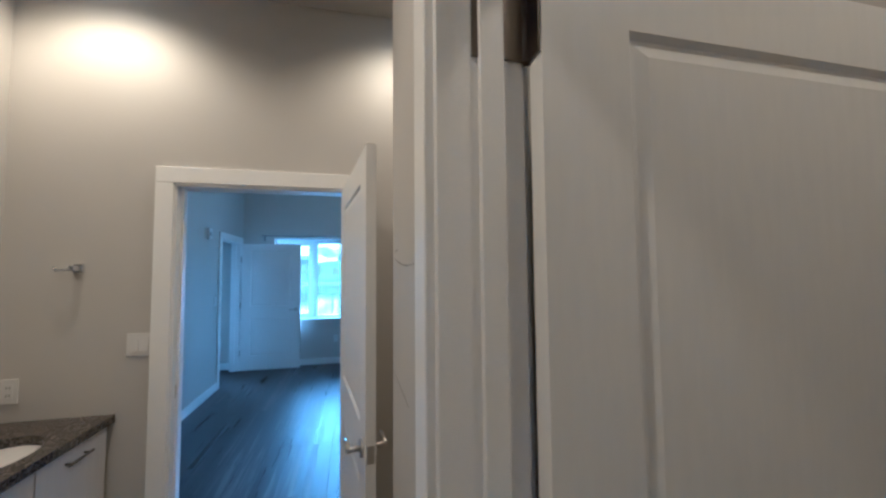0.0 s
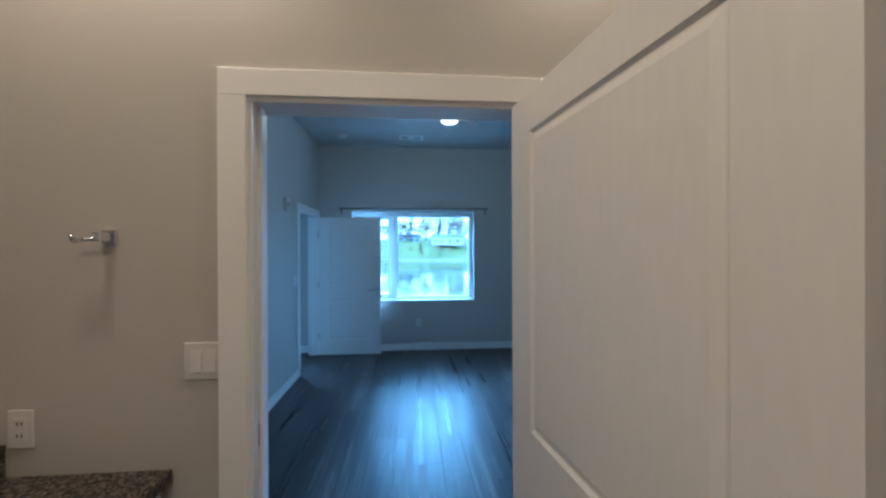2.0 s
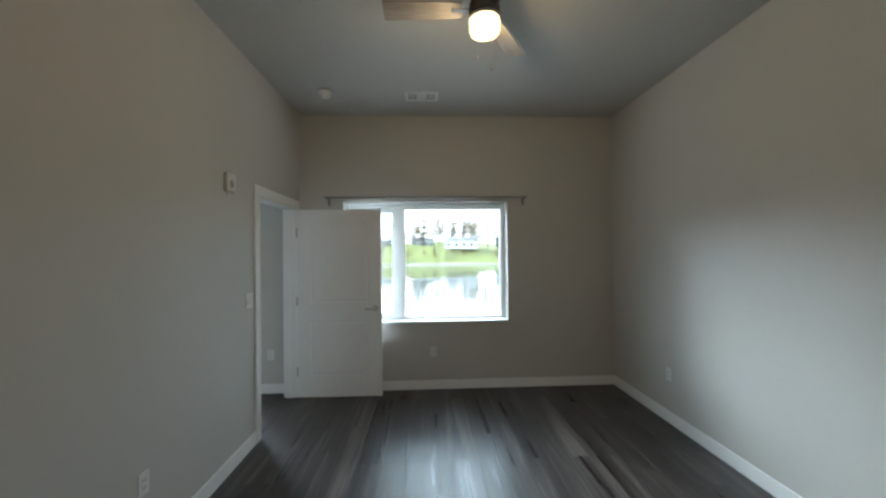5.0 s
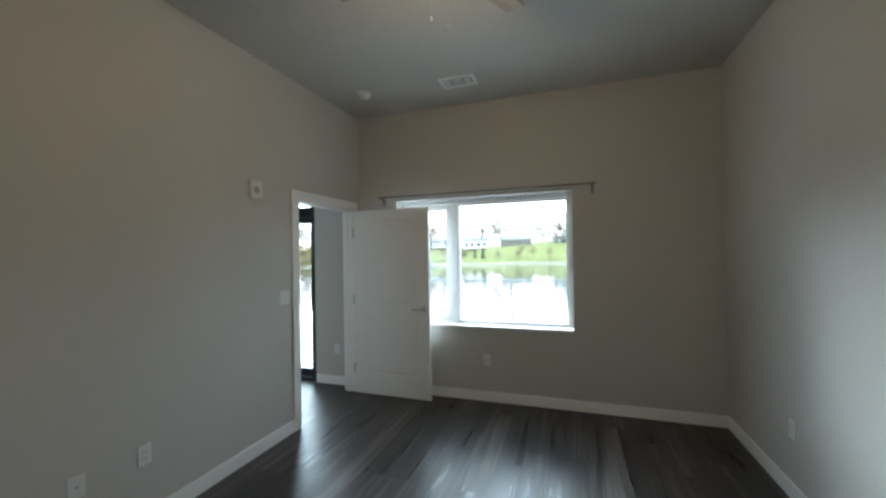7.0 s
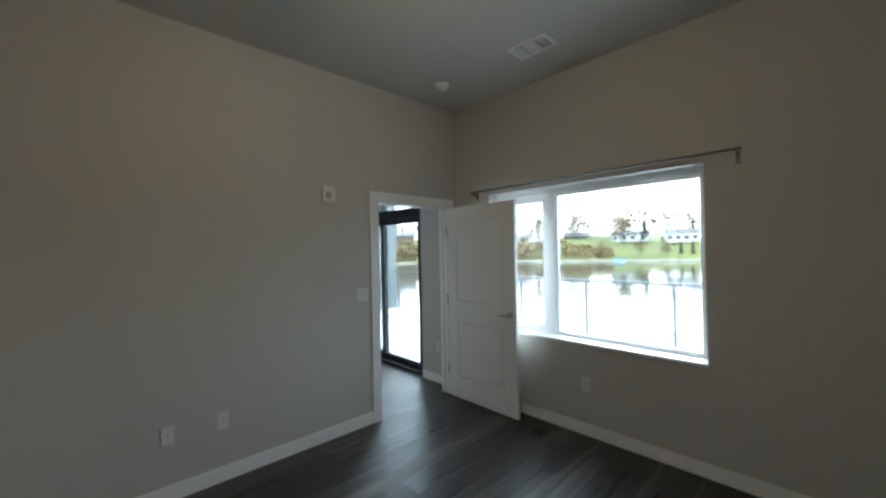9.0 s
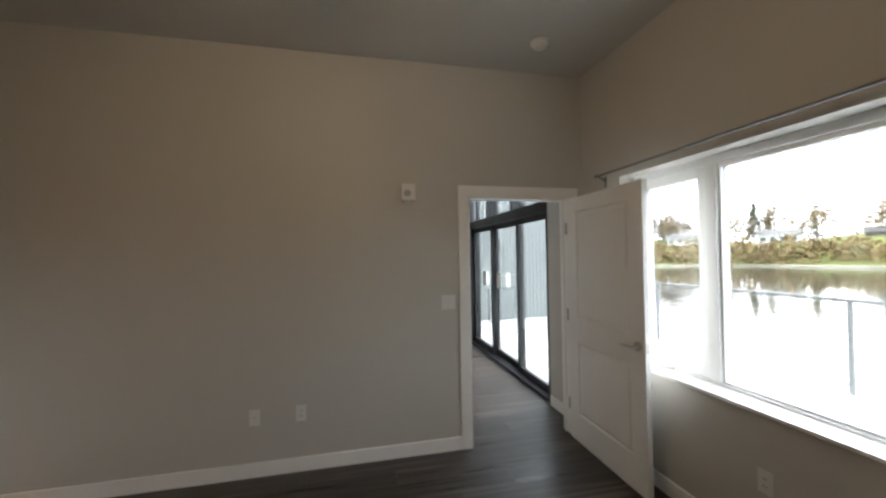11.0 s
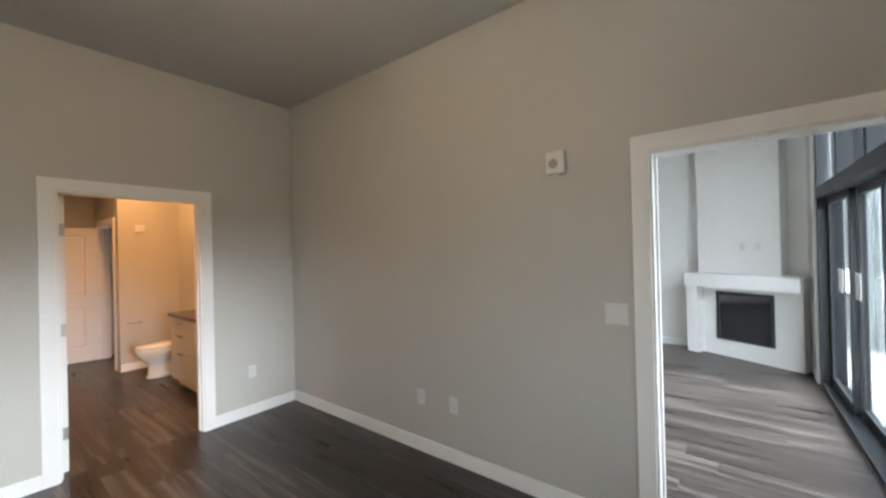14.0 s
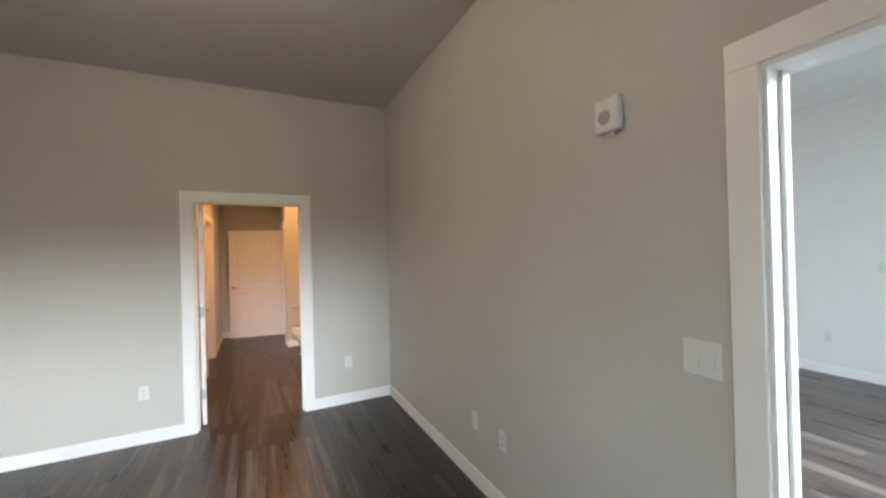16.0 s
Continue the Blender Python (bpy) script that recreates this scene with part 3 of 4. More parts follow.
def switch(m, n, label):
    o = thing("light_switch", m, label, "switch", "light switches")
    w = 0.036 + 0.023 * (n - 1)
    part("plate", boxes((-w, -0.006, -0.058, w, 0, 0.058), bevel=0.002), PLASTIC, o)
    for k in range(n):
        x = (k - (n - 1) / 2) * 0.046
        bm = bmesh.new()
        v = [bm.verts.new(p) for p in ((x - 0.0165, -0.006, -0.033), (x + 0.0165, -0.006, -0.033), (x + 0.0165, -0.012, -0.033), (x - 0.0165, -0.012, -0.033),
                                       (x - 0.0165, -0.006, 0.033), (x + 0.0165, -0.006, 0.033), (x + 0.0165, -0.007, 0.033), (x - 0.0165, -0.007, 0.033))]
        for f in ((0, 1, 2, 3), (4, 5, 6, 7), (0, 1, 5, 4), (2, 3, 7, 6), (0, 3, 7, 4), (1, 2, 6, 5)):
            bm.faces.new([v[i] for i in f])
        part("rocker", bm, PLASTIC, o)
    return o


outlet(pose(0, 1.81, 0.425, 0, 0, 90), "white coaxial wall plate low on the wall", True)
outlet(pose(0, 2.126, 0.425, 0, 0, 90), "white duplex outlet low on the wall")
outlet(pose(0.454, 0, 0.425, 0, 0, 180), "white duplex outlet beside the bathroom doorway")
outlet(pose(2.166, 0, 0.425, 0, 0, 180), "white duplex outlet beside the bathroom doorway")
outlet(pose(W, 3.50, 0.436, 0, 0, -90), "white duplex outlet low on the wall")
outlet(pose(1.50, D, 0.43), "white duplex outlet below the window")
outlet(pose(-0.33, D, 0.43), "white duplex outlet beside the sliding door")
switch(pose(0, 3.262, 1.195, 0, 0, 90), 2, "white two-gang light switch beside the living room doorway")
switch(pose(0.746, BY, 1.225), 2, "white two-gang rocker switch beside the bathroom doorway")
outlet(pose(0.215, BY, 1.032), "white outlet above the granite counter")

al = thing("fire_alarm", pose(0, 2.944, 2.08, 0, 0, 90), "white wall-mounted fire alarm horn", "fire alarm")
part("body", boxes((-0.058, -0.035, -0.068, 0.058, 0, 0.068), bevel=0.010), PLASTIC, al)
part("horn_grille", tube(bmesh.new(), (-0.008, -0.035, -0.008), (-0.008, -0.038, -0.008), 0.028, n=24), mat("grey_grille", (0.35, 0.34, 0.33), 0.6), al, "round grey grille")
part("mount_clip", boxes((-0.02, -0.012, -0.082, 0.02, 0, -0.068)), PLASTIC, al)

# ---- bathroom ----
VY0, VY1 = -1.72, BY - 0.004
van = thing("vanity_cabinet", pose(-0.012, 0, 0), "white laminate bathroom vanity with doors and drawers", "vanity")
part("body", boxes((BX + 0.014, VY0 + 0.02, 0.09, 0.615, VY1, 0.849), (BX + 0.014, VY0 + 0.04, 0, 0.56, VY1, 0.09)), CABINET, van)
for a, b, z0, z1 in ((-0.56, -0.135, 0.10, 0.838), (-1.0, -0.566, 0.10, 0.838)):
    d = part("cabinet_door", boxes((0.616, a, z0, 0.635, b, z1), bevel=0.002), CABINET, van)
    bm = bmesh.new()
    ym, zm = (a + b) / 2, z1 - 0.055
    for y in (ym - 0.055, ym + 0.055):
        tube(bm, (0.635, y, zm), (0.660, y, zm), 0.0045)
    tube(bm, (0.660, ym - 0.075, zm), (0.660, ym + 0.075, zm), 0.006)
    part("handle", bm, DARKMETAL, d, "dark metal bar handle")
for z0, z1 in ((0.10, 0.48), (0.486, 0.69), (0.696, 0.838)):
    d = part("drawer_front", boxes((0.616, VY0 + 0.022, z0, 0.635, -1.006, z1), bevel=0.002), CABINET, van)
    bm = bmesh.new()
    ym, zm = (VY0 - 1.0) / 2, z1 - 0.05
    for y in (ym - 0.055, ym + 0.055):
        tube(bm, (0.635, y, zm), (0.660, y, zm), 0.0045)
    tube(bm, (0.660, ym - 0.075, zm), (0.660, ym + 0.075, zm), 0.006)
    part("handle", bm, DARKMETAL, d, "dark metal bar handle")

# worktop with an oval cut-out
SXC, SYC, SA, SB = 0.425, -0.53, 0.155, 0.205
ct = thing("granite_counter", pose(0, 0, 0), "speckled brown granite counter with an oval sink cut-out", "counter")
bm = bmesh.new()
NS = 40
cx0, cx1, cy0, cy1 = BX + 0.002, 0.65, VY0, VY1
ZT, ZB = 0.888, 0.850


def rim_point(a):
    dx, dy = math.cos(a), math.sin(a)
    k = min((cx1 - SXC) / dx if dx > 1e-6 else ((cx0 - SXC) / dx if dx < -1e-6 else 1e9), (cy1 - SYC) / dy if dy > 1e-6 else ((cy0 - SYC) / dy if dy < -1e-6 else 1e9))
    return SXC + k * dx, SYC + k * dy


angs = sorted([6.28318531 * k / NS for k in range(NS)] + [math.atan2(y - SYC, x - SXC) % 6.28318531 for x in (cx0, cx1) for y in (cy0, cy1)])
rings = []
for z in (ZT, ZB):
    rings.append(([bm.verts.new((SXC + SA * math.cos(a), SYC + SB * math.sin(a), z)) for a in angs], [bm.verts.new((*rim_point(a), z)) for a in angs]))
for k in range(len(angs)):
    j = (k + 1) % len(angs)
    (ti, to), (bi, bo) = rings
    bm.faces.new((ti[k], ti[j], to[j], to[k]))
    bm.faces.new((bi[k], bi[j], bo[j], bo[k]))
    bm.faces.new((ti[k], ti[j], bi[j], bi[k]))
    bm.faces.new((to[k], to[j], bo[j], bo[k]))
part("slab", bm, GRANITE, ct)
part("backsplash", boxes((BX + 0.002, VY0, ZT + 0.001, BX + 0.022, VY1, ZT + 0.10), bevel=0.002), GRANITE, ct)
sink = thing("sink_basin", pose(SXC, SYC, 0.849), "white oval porcelain undermount sink", "sink")
bm = bmesh.new()
prof = [(1.06, 0.0), (0.995, 0.0), (0.96, -0.03), (0.86, -0.09), (0.62, -0.13), (0.2, -0.145), (0.1, -0.146)]
lathe(bm, prof, 36, SA, SB, open_start=True)
part("basin", bm, PORCELAIN, sink)
part("drain", lathe(bmesh.new(), [(0.024, -0.146), (0.024, -0.140), (0.014, -0.138)]), CHROME, sink, "chrome drain")
fa = thing("faucet", pose(0.238, -0.40, ZT) @ Matrix.Scale(1.15, 4), "polished chrome single-handle bathroom faucet", "faucet")
bm = lathe(bmesh.new(), [(0.026, 0), (0.026, 0.008), (0.018, 0.016), (0.0165, 0.09), (0.02, 0.10), (0.02, 0.135), (0.012, 0.145)])
part("body", bm, CHROME, fa)
bm = bmesh.new()
pts = [(0.0, 0.10), (0.04, 0.135), (0.085, 0.135), (0.115, 0.11)]
for p, q in zip(pts, pts[1:]):
    tube(bm, (p[0], 0, p[1]), (q[0], 0, q[1]), 0.0125, 0.0115)
part("spout", bm, CHROME, fa)
bm = tube(bmesh.new(), (0, 0, 0.14), (0.012, 0, 0.165), 0.012)
tube(bm, (0.010, 0, 0.160), (0.022, 0, 0.215), 0.008, 0.006)
part("lever", bm, CHROME, fa)

mir = thing("wall_mirror", pose(0, 0, 0), "large frameless bathroom mirror above the counter", "mirror")
part("mirror_glass", boxes((BX + 0.001, -1.55, 1.15, BX + 0.007, -0.345, 2.0), bevel=0.001), MIRROR, mir)
part("mirror_edge", boxes((BX + 0.001, -0.344, 1.146, BX + 0.007, -0.340, 2.0), (BX + 0.001, -1.55, 1.145, BX + 0.007, -0.344, 1.149)), SLOT, mir, "dark ground glass edge")
for y in (-0.60, -1.25):
    part("clip", boxes((BX + 0.001, y - 0.012, 1.992, BX + 0.010, y + 0.012, 2.008)), CHROME, mir)

hook = thing("robe_hook", pose(0.471, BY, 1.615), "chrome towel holder on the bathroom wall", "hook")
part("rose", boxes((-0.022, -0.012, -0.022, 0.022, 0, 0.022), bevel=0.003), CHROME, hook)
part("post", boxes((-0.013, -0.06, -0.013, 0.013, -0.012, 0.013), bevel=0.003), CHROME, hook)
part("arm", tube(tube(bmesh.new(), (0, -0.055, -0.004), (-0.065, -0.055, -0.012), 0.007), (-0.065, -0.055, -0.012), (-0.072, -0.055, 0.008), 0.006), CHROME, hook)
hk = thing("towel_hook", pose(2.42, BY, 1.42), "small chrome knob hook beside the shower", "hook")
part("rose", tube(bmesh.new(), (0, 0, 0), (0, -0.01, 0), 0.022, n=20), CHROME, hk)
part("knob", lathe(bmesh.new(), [(0.01, 0), (0.01, 0.03), (0.02, 0.036), (0.02, 0.05), (0.012, 0.055)], 16), CHROME, hk).matrix_basis = pose(0, 0, 0, 90, 0, 0)

# shower
sh = thing("shower_surround", pose(0, 0, 0), "cream moulded fibreglass shower surround with corner seat", "shower")
part("wall_panel", boxes((2.50, -0.145, 0.0, 3.349, BY - 0.001, 1.93), bevel=0.006), FIBRE, sh)
part("back_panel", boxes((3.325, -1.615, 0.0, 3.349, -0.146, 1.93), bevel=0.006), FIBRE, sh)
part("end_panel", boxes((2.50, -1.619, 0.0, 3.324, -1.595, 1.93), bevel=0.006), FIBRE, sh)
part("pan", boxes((2.48, -1.594, 0.0, 3.324, -0.146, 0.06), (2.48, -1.594, 0.06, 2.56, -0.146, 0.11), bevel=0.01), FIBRE, sh)
bm = bmesh.new()
ring = [(3.324, -0.146)] + [(3.324 - 0.50 * math.cos(a * 1.5708 / 10), -0.146 - 0.50 * math.sin(a * 1.5708 / 10)) for a in range(11)]
tops = [[bm.verts.new((x, y, z)) for x, y in ring] for z in (0.06, 0.57)]
bm.faces.new(tops[1])
bm.faces.new(tops[0])
for k in range(len(ring)):
    j = (k + 1) % len(ring)
    bm.faces.new((tops[0][k], tops[0][j], tops[1][j], tops[1][k]))
part("corner_seat", bm, FIBRE, sh)
cr = thing("shower_rod", pose(0, 0, 0), "chrome shower curtain rod", "curtain rod")
part("bar", tube(bmesh.new(), (2.53, BY, 1.965), (2.53, -1.62, 1.965), 0.0125), CHROME, cr)
for y, e in ((BY, -1), (-1.62, 1)):
    part("flange", tube(bmesh.new(), (2.53, y, 1.965), (2.53, y + e * 0.02, 1.965), 0.032, 0.02, 20), CHROME, cr)

# toilet
to = thing("toilet", pose(BX, -2.28, 0), "white porcelain toilet with closed lid beside the vanity", "toilet")
bm = lathe(bmesh.new(), [(0.105, 0.0), (0.108, 0.02), (0.092, 0.05), (0.088, 0.14), (0.105, 0.20), (0.15, 0.26), (0.176, 0.31), (0.184, 0.35), (0.184, 0.385)], 32, 1.36, 1.0, (0.445, 0, 0))
box(bm, 0.06, -0.085, 0.0, 0.40, 0.085, 0.36)
part("bowl", bm, PORCELAIN, to)
part("seat", lathe(bmesh.new(), [(0.18, 0.386), (0.188, 0.392), (0.188, 0.404), (0.18, 0.409)], 28, 1.35, 1.0, (0.45, 0, 0)), PORCELAIN, to)
part("lid", lathe(bmesh.new(), [(0.183, 0.41), (0.187, 0.418), (0.17, 0.432), (0.05, 0.438)], 28, 1.35, 1.0, (0.45, 0, 0)), PORCELAIN, to)
part("tank", boxes((0.012, -0.20, 0.38, 0.20, 0.20, 0.73), bevel=0.02), PORCELAIN, to)
part("tank_lid", boxes((0.005, -0.21, 0.732, 0.21, 0.21, 0.765), bevel=0.01), PORCELAIN, to)
part("flush_lever", boxes((0.20, 0.10, 0.66, 0.215, 0.17, 0.675), bevel=0.003), CHROME, to, "chrome flush lever")
tp = thing("toilet_paper_holder", pose(0.70, -2.92, 0.66, 0, 0, 180), "chrome toilet paper holder on the wall", "paper holder")
for x in (-0.07, 0.07):
    part("post", tube(bmesh.new(), (x, 0, 0), (x, -0.06, 0), 0.010), CHROME, tp)
part("roller", tube(bmesh.new(), (-0.07, -0.055, 0), (0.07, -0.055, 0), 0.007), CHROME, tp)
ve = thing("wall_vent_plate", pose(0.62, -2.92, 1.98, 0, 0, 180), "small square white plate on the wall", "wall plate")
part("plate", boxes((-0.055, -0.008, -0.055, 0.055, 0, 0.055), bevel=0.003), PLASTIC, ve)
part("cover", boxes((-0.045, -0.014, -0.045, 0.045, -0.008, 0.045), bevel=0.003), PLASTIC, ve)

for x, y in ((0.55, -0.50), (2.15, -0.50), (1.0, -2.2), (2.65, -2.55)):
    dl = thing("recessed_downlight", pose(x, y, H), "lit round recessed ceiling downlight", "downlight", "bathroom downlights")
    part("trim_ring", lathe(bmesh.new(), [(0.085, 0), (0.085, -0.004), (0.065, -0.006)], 28), PLASTIC, dl)
    part("lens", lathe(bmesh.new(), [(0.062, -0.003), (0.062, -0.008), (0.04, -0.009)], 28), DOWNGLOW, dl, "glowing frosted lens").visible_shadow = False

# hairline scuffs on the wall by the shower
for k, (ya, yb, z, dz) in enumerate(((-1.31, -1.70, 1.625, -0.05), (-1.285, -1.60, 1.31, 0.008), (-1.32, -1.41, 1.64, 0.006))):
    cu = bmesh.new()
    pr = random.Random(k)
    n = 24
    rows = []
    for i in range(n + 1):
        f = i / n
        y = ya + (yb - ya) * f
        zz = z + dz * math.sin(2.2 * f) * 0.5 + pr.uniform(-0.0012, 0.0012)
        h = (0.0004 + 0.0012 * math.sin(3.1416 * f)) * pr.uniform(0.6, 1.2)
        rows.append((cu.verts.new((BE - 0.0006, y, zz - h)), cu.verts.new((BE - 0.0012, y, zz)), cu.verts.new((BE - 0.0006, y, zz + h))))
    for p, q in zip(rows, rows[1:]):
        cu.faces.new((p[0], q[0], q[1], p[1]))
        cu.faces.new((p[1], q[1], q[2], p[2]))
    tagged(part("trim_scuff", cu, SCUFF), "thin grey scuff line on the painted wall", "scuff", kind="structure")

# ---- living room fireplace ----
P0, P1 = Vector((-4.40, 3.27, 0)), Vector((-3.80, 4.36, 0))
FL = (P1 - P0).length
FA = math.degrees(math.atan2(P1.y - P0.y, P1.x - P0.x))
FM = pose(P0.x, P0.y, 0, 0, 0, FA)
# local x along the front, local y into the corner
fp = thing("fireplace", FM, "white corner fireplace with thick mantel and black firebox", "fireplace")
for a in ((0.10, 0.13, 0, 0.27, 0.30, 0.96), (0.96, 0.13, 0, FL, 0.30, 0.96), (0.27, 0.13, 0, 0.96, 0.30, 0.23), (0.27, 0.13, 0.90, 0.96, 0.30, 0.96)):
    part("surround_panel", boxes(a), FIREWHITE, fp)
part("leg", boxes((-0.06, -0.02, 0, 0.10, 0.45, 0.96), bevel=0.004), FIREWHITE, fp)
part("mantel", boxes((-0.06, -0.05, 0.961, FL + 0.06, 0.32, 1.15), bevel=0.004), FIREWHITE, fp, "thick white mantel beam")
fb = part("firebox", boxes((0.27, 0.122, 0.23, 0.96, 0.128, 0.27), (0.27, 0.122, 0.86, 0.96, 0.128, 0.90), (0.27, 0.122, 0.27, 0.31, 0.128, 0.86), (0.92, 0.122, 0.27, 0.96, 0.128, 0.86), (0.27, 0.28, 0.23, 0.96, 0.29, 0.90)), BLACKFRAME, fp, "black metal firebox frame")
part("fire_glass", boxes((0.31, 0.135, 0.27, 0.92, 0.141, 0.86)), FIREGLASS, fb, "dark firebox glass")
br_ = part("wall_chimney_breast", boxes((0.02, 0.16, 1.151, FL - 0.22, 0.45, H), (FL - 0.22, 0.34, 1.151, FL + 0.02, 0.45, H)), BREAST)
br_.matrix_basis = FM
tagged(br_, "pale painted chimney breast above the fireplace", "wall", kind="structure")
for x in (0.60, 0.78):
    outlet(FM @ pose(x, 0.16, 1.52), "white wall plate above the fireplace mantel", x > 0.7)
outlet(pose(LW, 2.45, 1.25, 0, 0, 90), "small white wall plate on the living room wall", True)
outlet(pose(LW, 2.0, 0.43, 0, 0, 90), "white duplex outlet on the living room wall")

# ---- outside ----
WATERZ = -3.2
CONC = mat("pale_deck_coating", (0.70, 0.70, 0.68), 0.7, var=0.05, scale=2, fine=0.06, fine_scale=80)
RAILM = mat("silver_rail_metal", (0.22, 0.225, 0.23), 0.5, 0.3, var=0.04)
SIDING = mat("pale_ribbed_metal", (0.28, 0.30, 0.30), 0.45, 0.2, var=0.03)
GRASS = mat("spring_grass", (0.15, 0.155, 0.04), 0.9, var=0.35, scale=0.06, fine=0.3, fine_scale=0.8)
SHORE = mat("pale_shore_stone", (0.36, 0.33, 0.26), 0.9, var=0.2, scale=0.5)
structure("ground_deck", boxes((-5.9, D + 0.2, -0.28, 4.6, 8.0, -0.05)), CONC, "pale coated concrete balcony deck", "deck")
sd = structure("wall_deck_side", boxes((-6.02, D + 0.2, -0.3, -5.9, 8.0, H + 0.4)), SIDING, "pale ribbed metal siding beside the deck")
for k in range(33):
    r = part("rib", boxes((-5.9, 4.72 + k * 0.10, -0.05, -5.875, 4.765 + k * 0.10, H + 0.4)), SIDING, sd)

ra = thing("deck_railing", pose(0, 7.9, -0.05), "silver cable railing along the balcony edge", "railing")
part("top_rail", boxes((-5.88, -0.03, 1.03, 4.55, 0.03, 1.07), bevel=0.005), RAILM, ra)
for k in range(8):
    part("post", boxes((-5.66 + k * 1.385 - 0.02, -0.02, 0, -5.66 + k * 1.385 + 0.02, 0.02, 1.03), bevel=0.003), RAILM, ra)
for k in range(9):
    part("cable", tube(bmesh.new(), (-5.88, 0, 0.10 + k * 0.10), (4.55, 0, 0.10 + k * 0.10), 0.0055, n=6), RAILM, ra)

# lake with soft ripples
WATER = bpy.data.materials.new("lake_water")
WATER.use_nodes = True
wnt = WATER.node_tree
wb = wnt.nodes["Principled BSDF"]
wb.inputs["Base Color"].default_value = (0.05, 0.048, 0.042, 1)
wb.inputs["Roughness"].default_value = 0.06
wtc = wnt.nodes.new("ShaderNodeTexCoord")
wno = wnt.nodes.new("ShaderNodeTexNoise")
wno.inputs["Scale"].default_value, wno.inputs["Detail"].default_value = 0.9, 3
wnt.links.new(wtc.outputs["Object"], wno.inputs[0])
wbp = wnt.nodes.new("ShaderNodeBump")
wbp.inputs["Strength"].default_value, wbp.inputs["Distance"].default_value = 0.25, 0.05
wnt.links.new(wno.outputs[0], wbp.inputs["Height"])
wnt.links.new(wbp.outputs[0], wb.inputs["Normal"])
bm = bmesh.new()
bmesh.ops.create_circle(bm, cap_ends=True, radius=3000, segments=96)
lake = structure("water", bm, WATER, "calm grey lake reflecting the bright sky", "water")
lake.location.z = WATERZ

# far bank: a rising ring of ground beyond the lake
RSH = 142.0
prof = [(RSH - 0.6, -0.8), (RSH, 0.5), (RSH + 0.8, 0.75), (RSH + 10, 2.6), (RSH + 26, 6.6), (RSH + 60, 9.0), (RSH + 200, 12.0), (2900, 16.0)]
bm = bmesh.new()
na = 120
rows = []
for i in range(na + 1):
    a = radians(-10 + 200 * i / na)
    wob = 3.0 * math.sin(a * 9) + 2.0 * math.sin(a * 23 + 1)
    rows.append([bm.verts.new(((r + wob) * math.cos(a), (r + wob) * math.sin(a), WATERZ + z * (1 if j < 3 else 1 + 0.22 * math.sin(a * 14 + j)))) for j, (r, z) in enumerate(prof)])
for p, q in zip(rows, rows[1:]):
    for j in range(len(prof) - 1):
        bm.faces.new((p[j], q[j], q[j + 1], p[j + 1])).smooth = True
bank = structure("ground_far_bank", bm, GRASS, "green grassy bank across the lake", "ground")
bm = bmesh.new()
prev = None
for i in range(na + 1):
    a = radians(-10 + 200 * i / na)
    wob = 3.0 * math.sin(a * 9) + 2.0 * math.sin(a * 23 + 1)
    cur = [bm.verts.new(((r + wob) * math.cos(a), (r + wob) * math.sin(a), WATERZ + z)) for r, z in ((RSH - 1.2, -0.3), (RSH - 1.2, 0.45), (RSH - 0.2, 0.6))]
    if prev:
        for j in range(2):
            bm.faces.new((prev[j], cur[j], cur[j + 1], prev[j + 1]))
    prev = cur
structure("ground_shore_edge", bm, SHORE, "pale stone edge along the shore", "shore")

LEAVES = [mat("bare_brown_twigs", (0.20, 0.145, 0.10), 0.9, var=0.3, scale=1), mat("ochre_spring_leaves", (0.22, 0.155, 0.07), 0.9, var=0.3, scale=1), mat("dark_conifer_green", (0.05, 0.065, 0.028), 0.9, var=0.3, scale=1)]
BARK = mat("grey_bark", (0.14, 0.12, 0.10), 0.9, var=0.2)


def tree_model(kind, seed):
    """Trunk, limbs and a crown of many small clumps, unit height."""
    rng = random.Random(seed)
    bm = tube(bmesh.new(), (0, 0, 0), (0, 0, 0.75), 0.020, 0.006, 8)
    tips = []
    for k in range(9):
        z = 0.22 + 0.06 * k
        a = k * 2.4
        l = (0.30 - 0.025 * k) if kind < 2 else 0.20 * (1 - z)
        tip = Vector((l * math.cos(a), l * math.sin(a), z + (0.22 if kind < 2 else -0.02)))
        tube(bm, (0, 0, z), tip, 0.007, 0.002, 5)
        tips.append(tip)
    cr = bmesh.new()
    n = 260 if kind < 2 else 300
    for k in range(n):
        if kind < 2:
            c = rng.choice(tips) + Vector((rng.gauss(0, 0.085), rng.gauss(0, 0.085), rng.gauss(0, 0.085)))
            s = rng.uniform(0.016, 0.042)
        else:
            z = rng.uniform(0.1, 1.0)
            a, r = rng.uniform(0, 6.283), 0.20 * (1.02 - z) * rng.uniform(0.4, 1.1)
            c = Vector((r * math.cos(a), r * math.sin(a), z))
            s = rng.uniform(0.02, 0.045)
        v = [cr.verts.new(c + Vector((rng.uniform(-s, s) * 1.6, rng.uniform(-s, s) * 1.6, rng.uniform(-s, s)))) for _ in range(4)]
        for f in ((0, 1, 2), (0, 2, 3), (0, 3, 1), (1, 3, 2)):
            cr.faces.new([v[i] for i in f])
    return mesh_of("trunk", bm, BARK), mesh_of("crown", cr, LEAVES[kind])


MODELS = [(k, *tree_model(k, 10 + k + 7 * j)) for k in range(3) for j in range(2)]
NAMES = ("bare brown leafless tree on the far bank", "tree in yellow-green spring leaf on the far bank", "dark green conifer on the far bank")


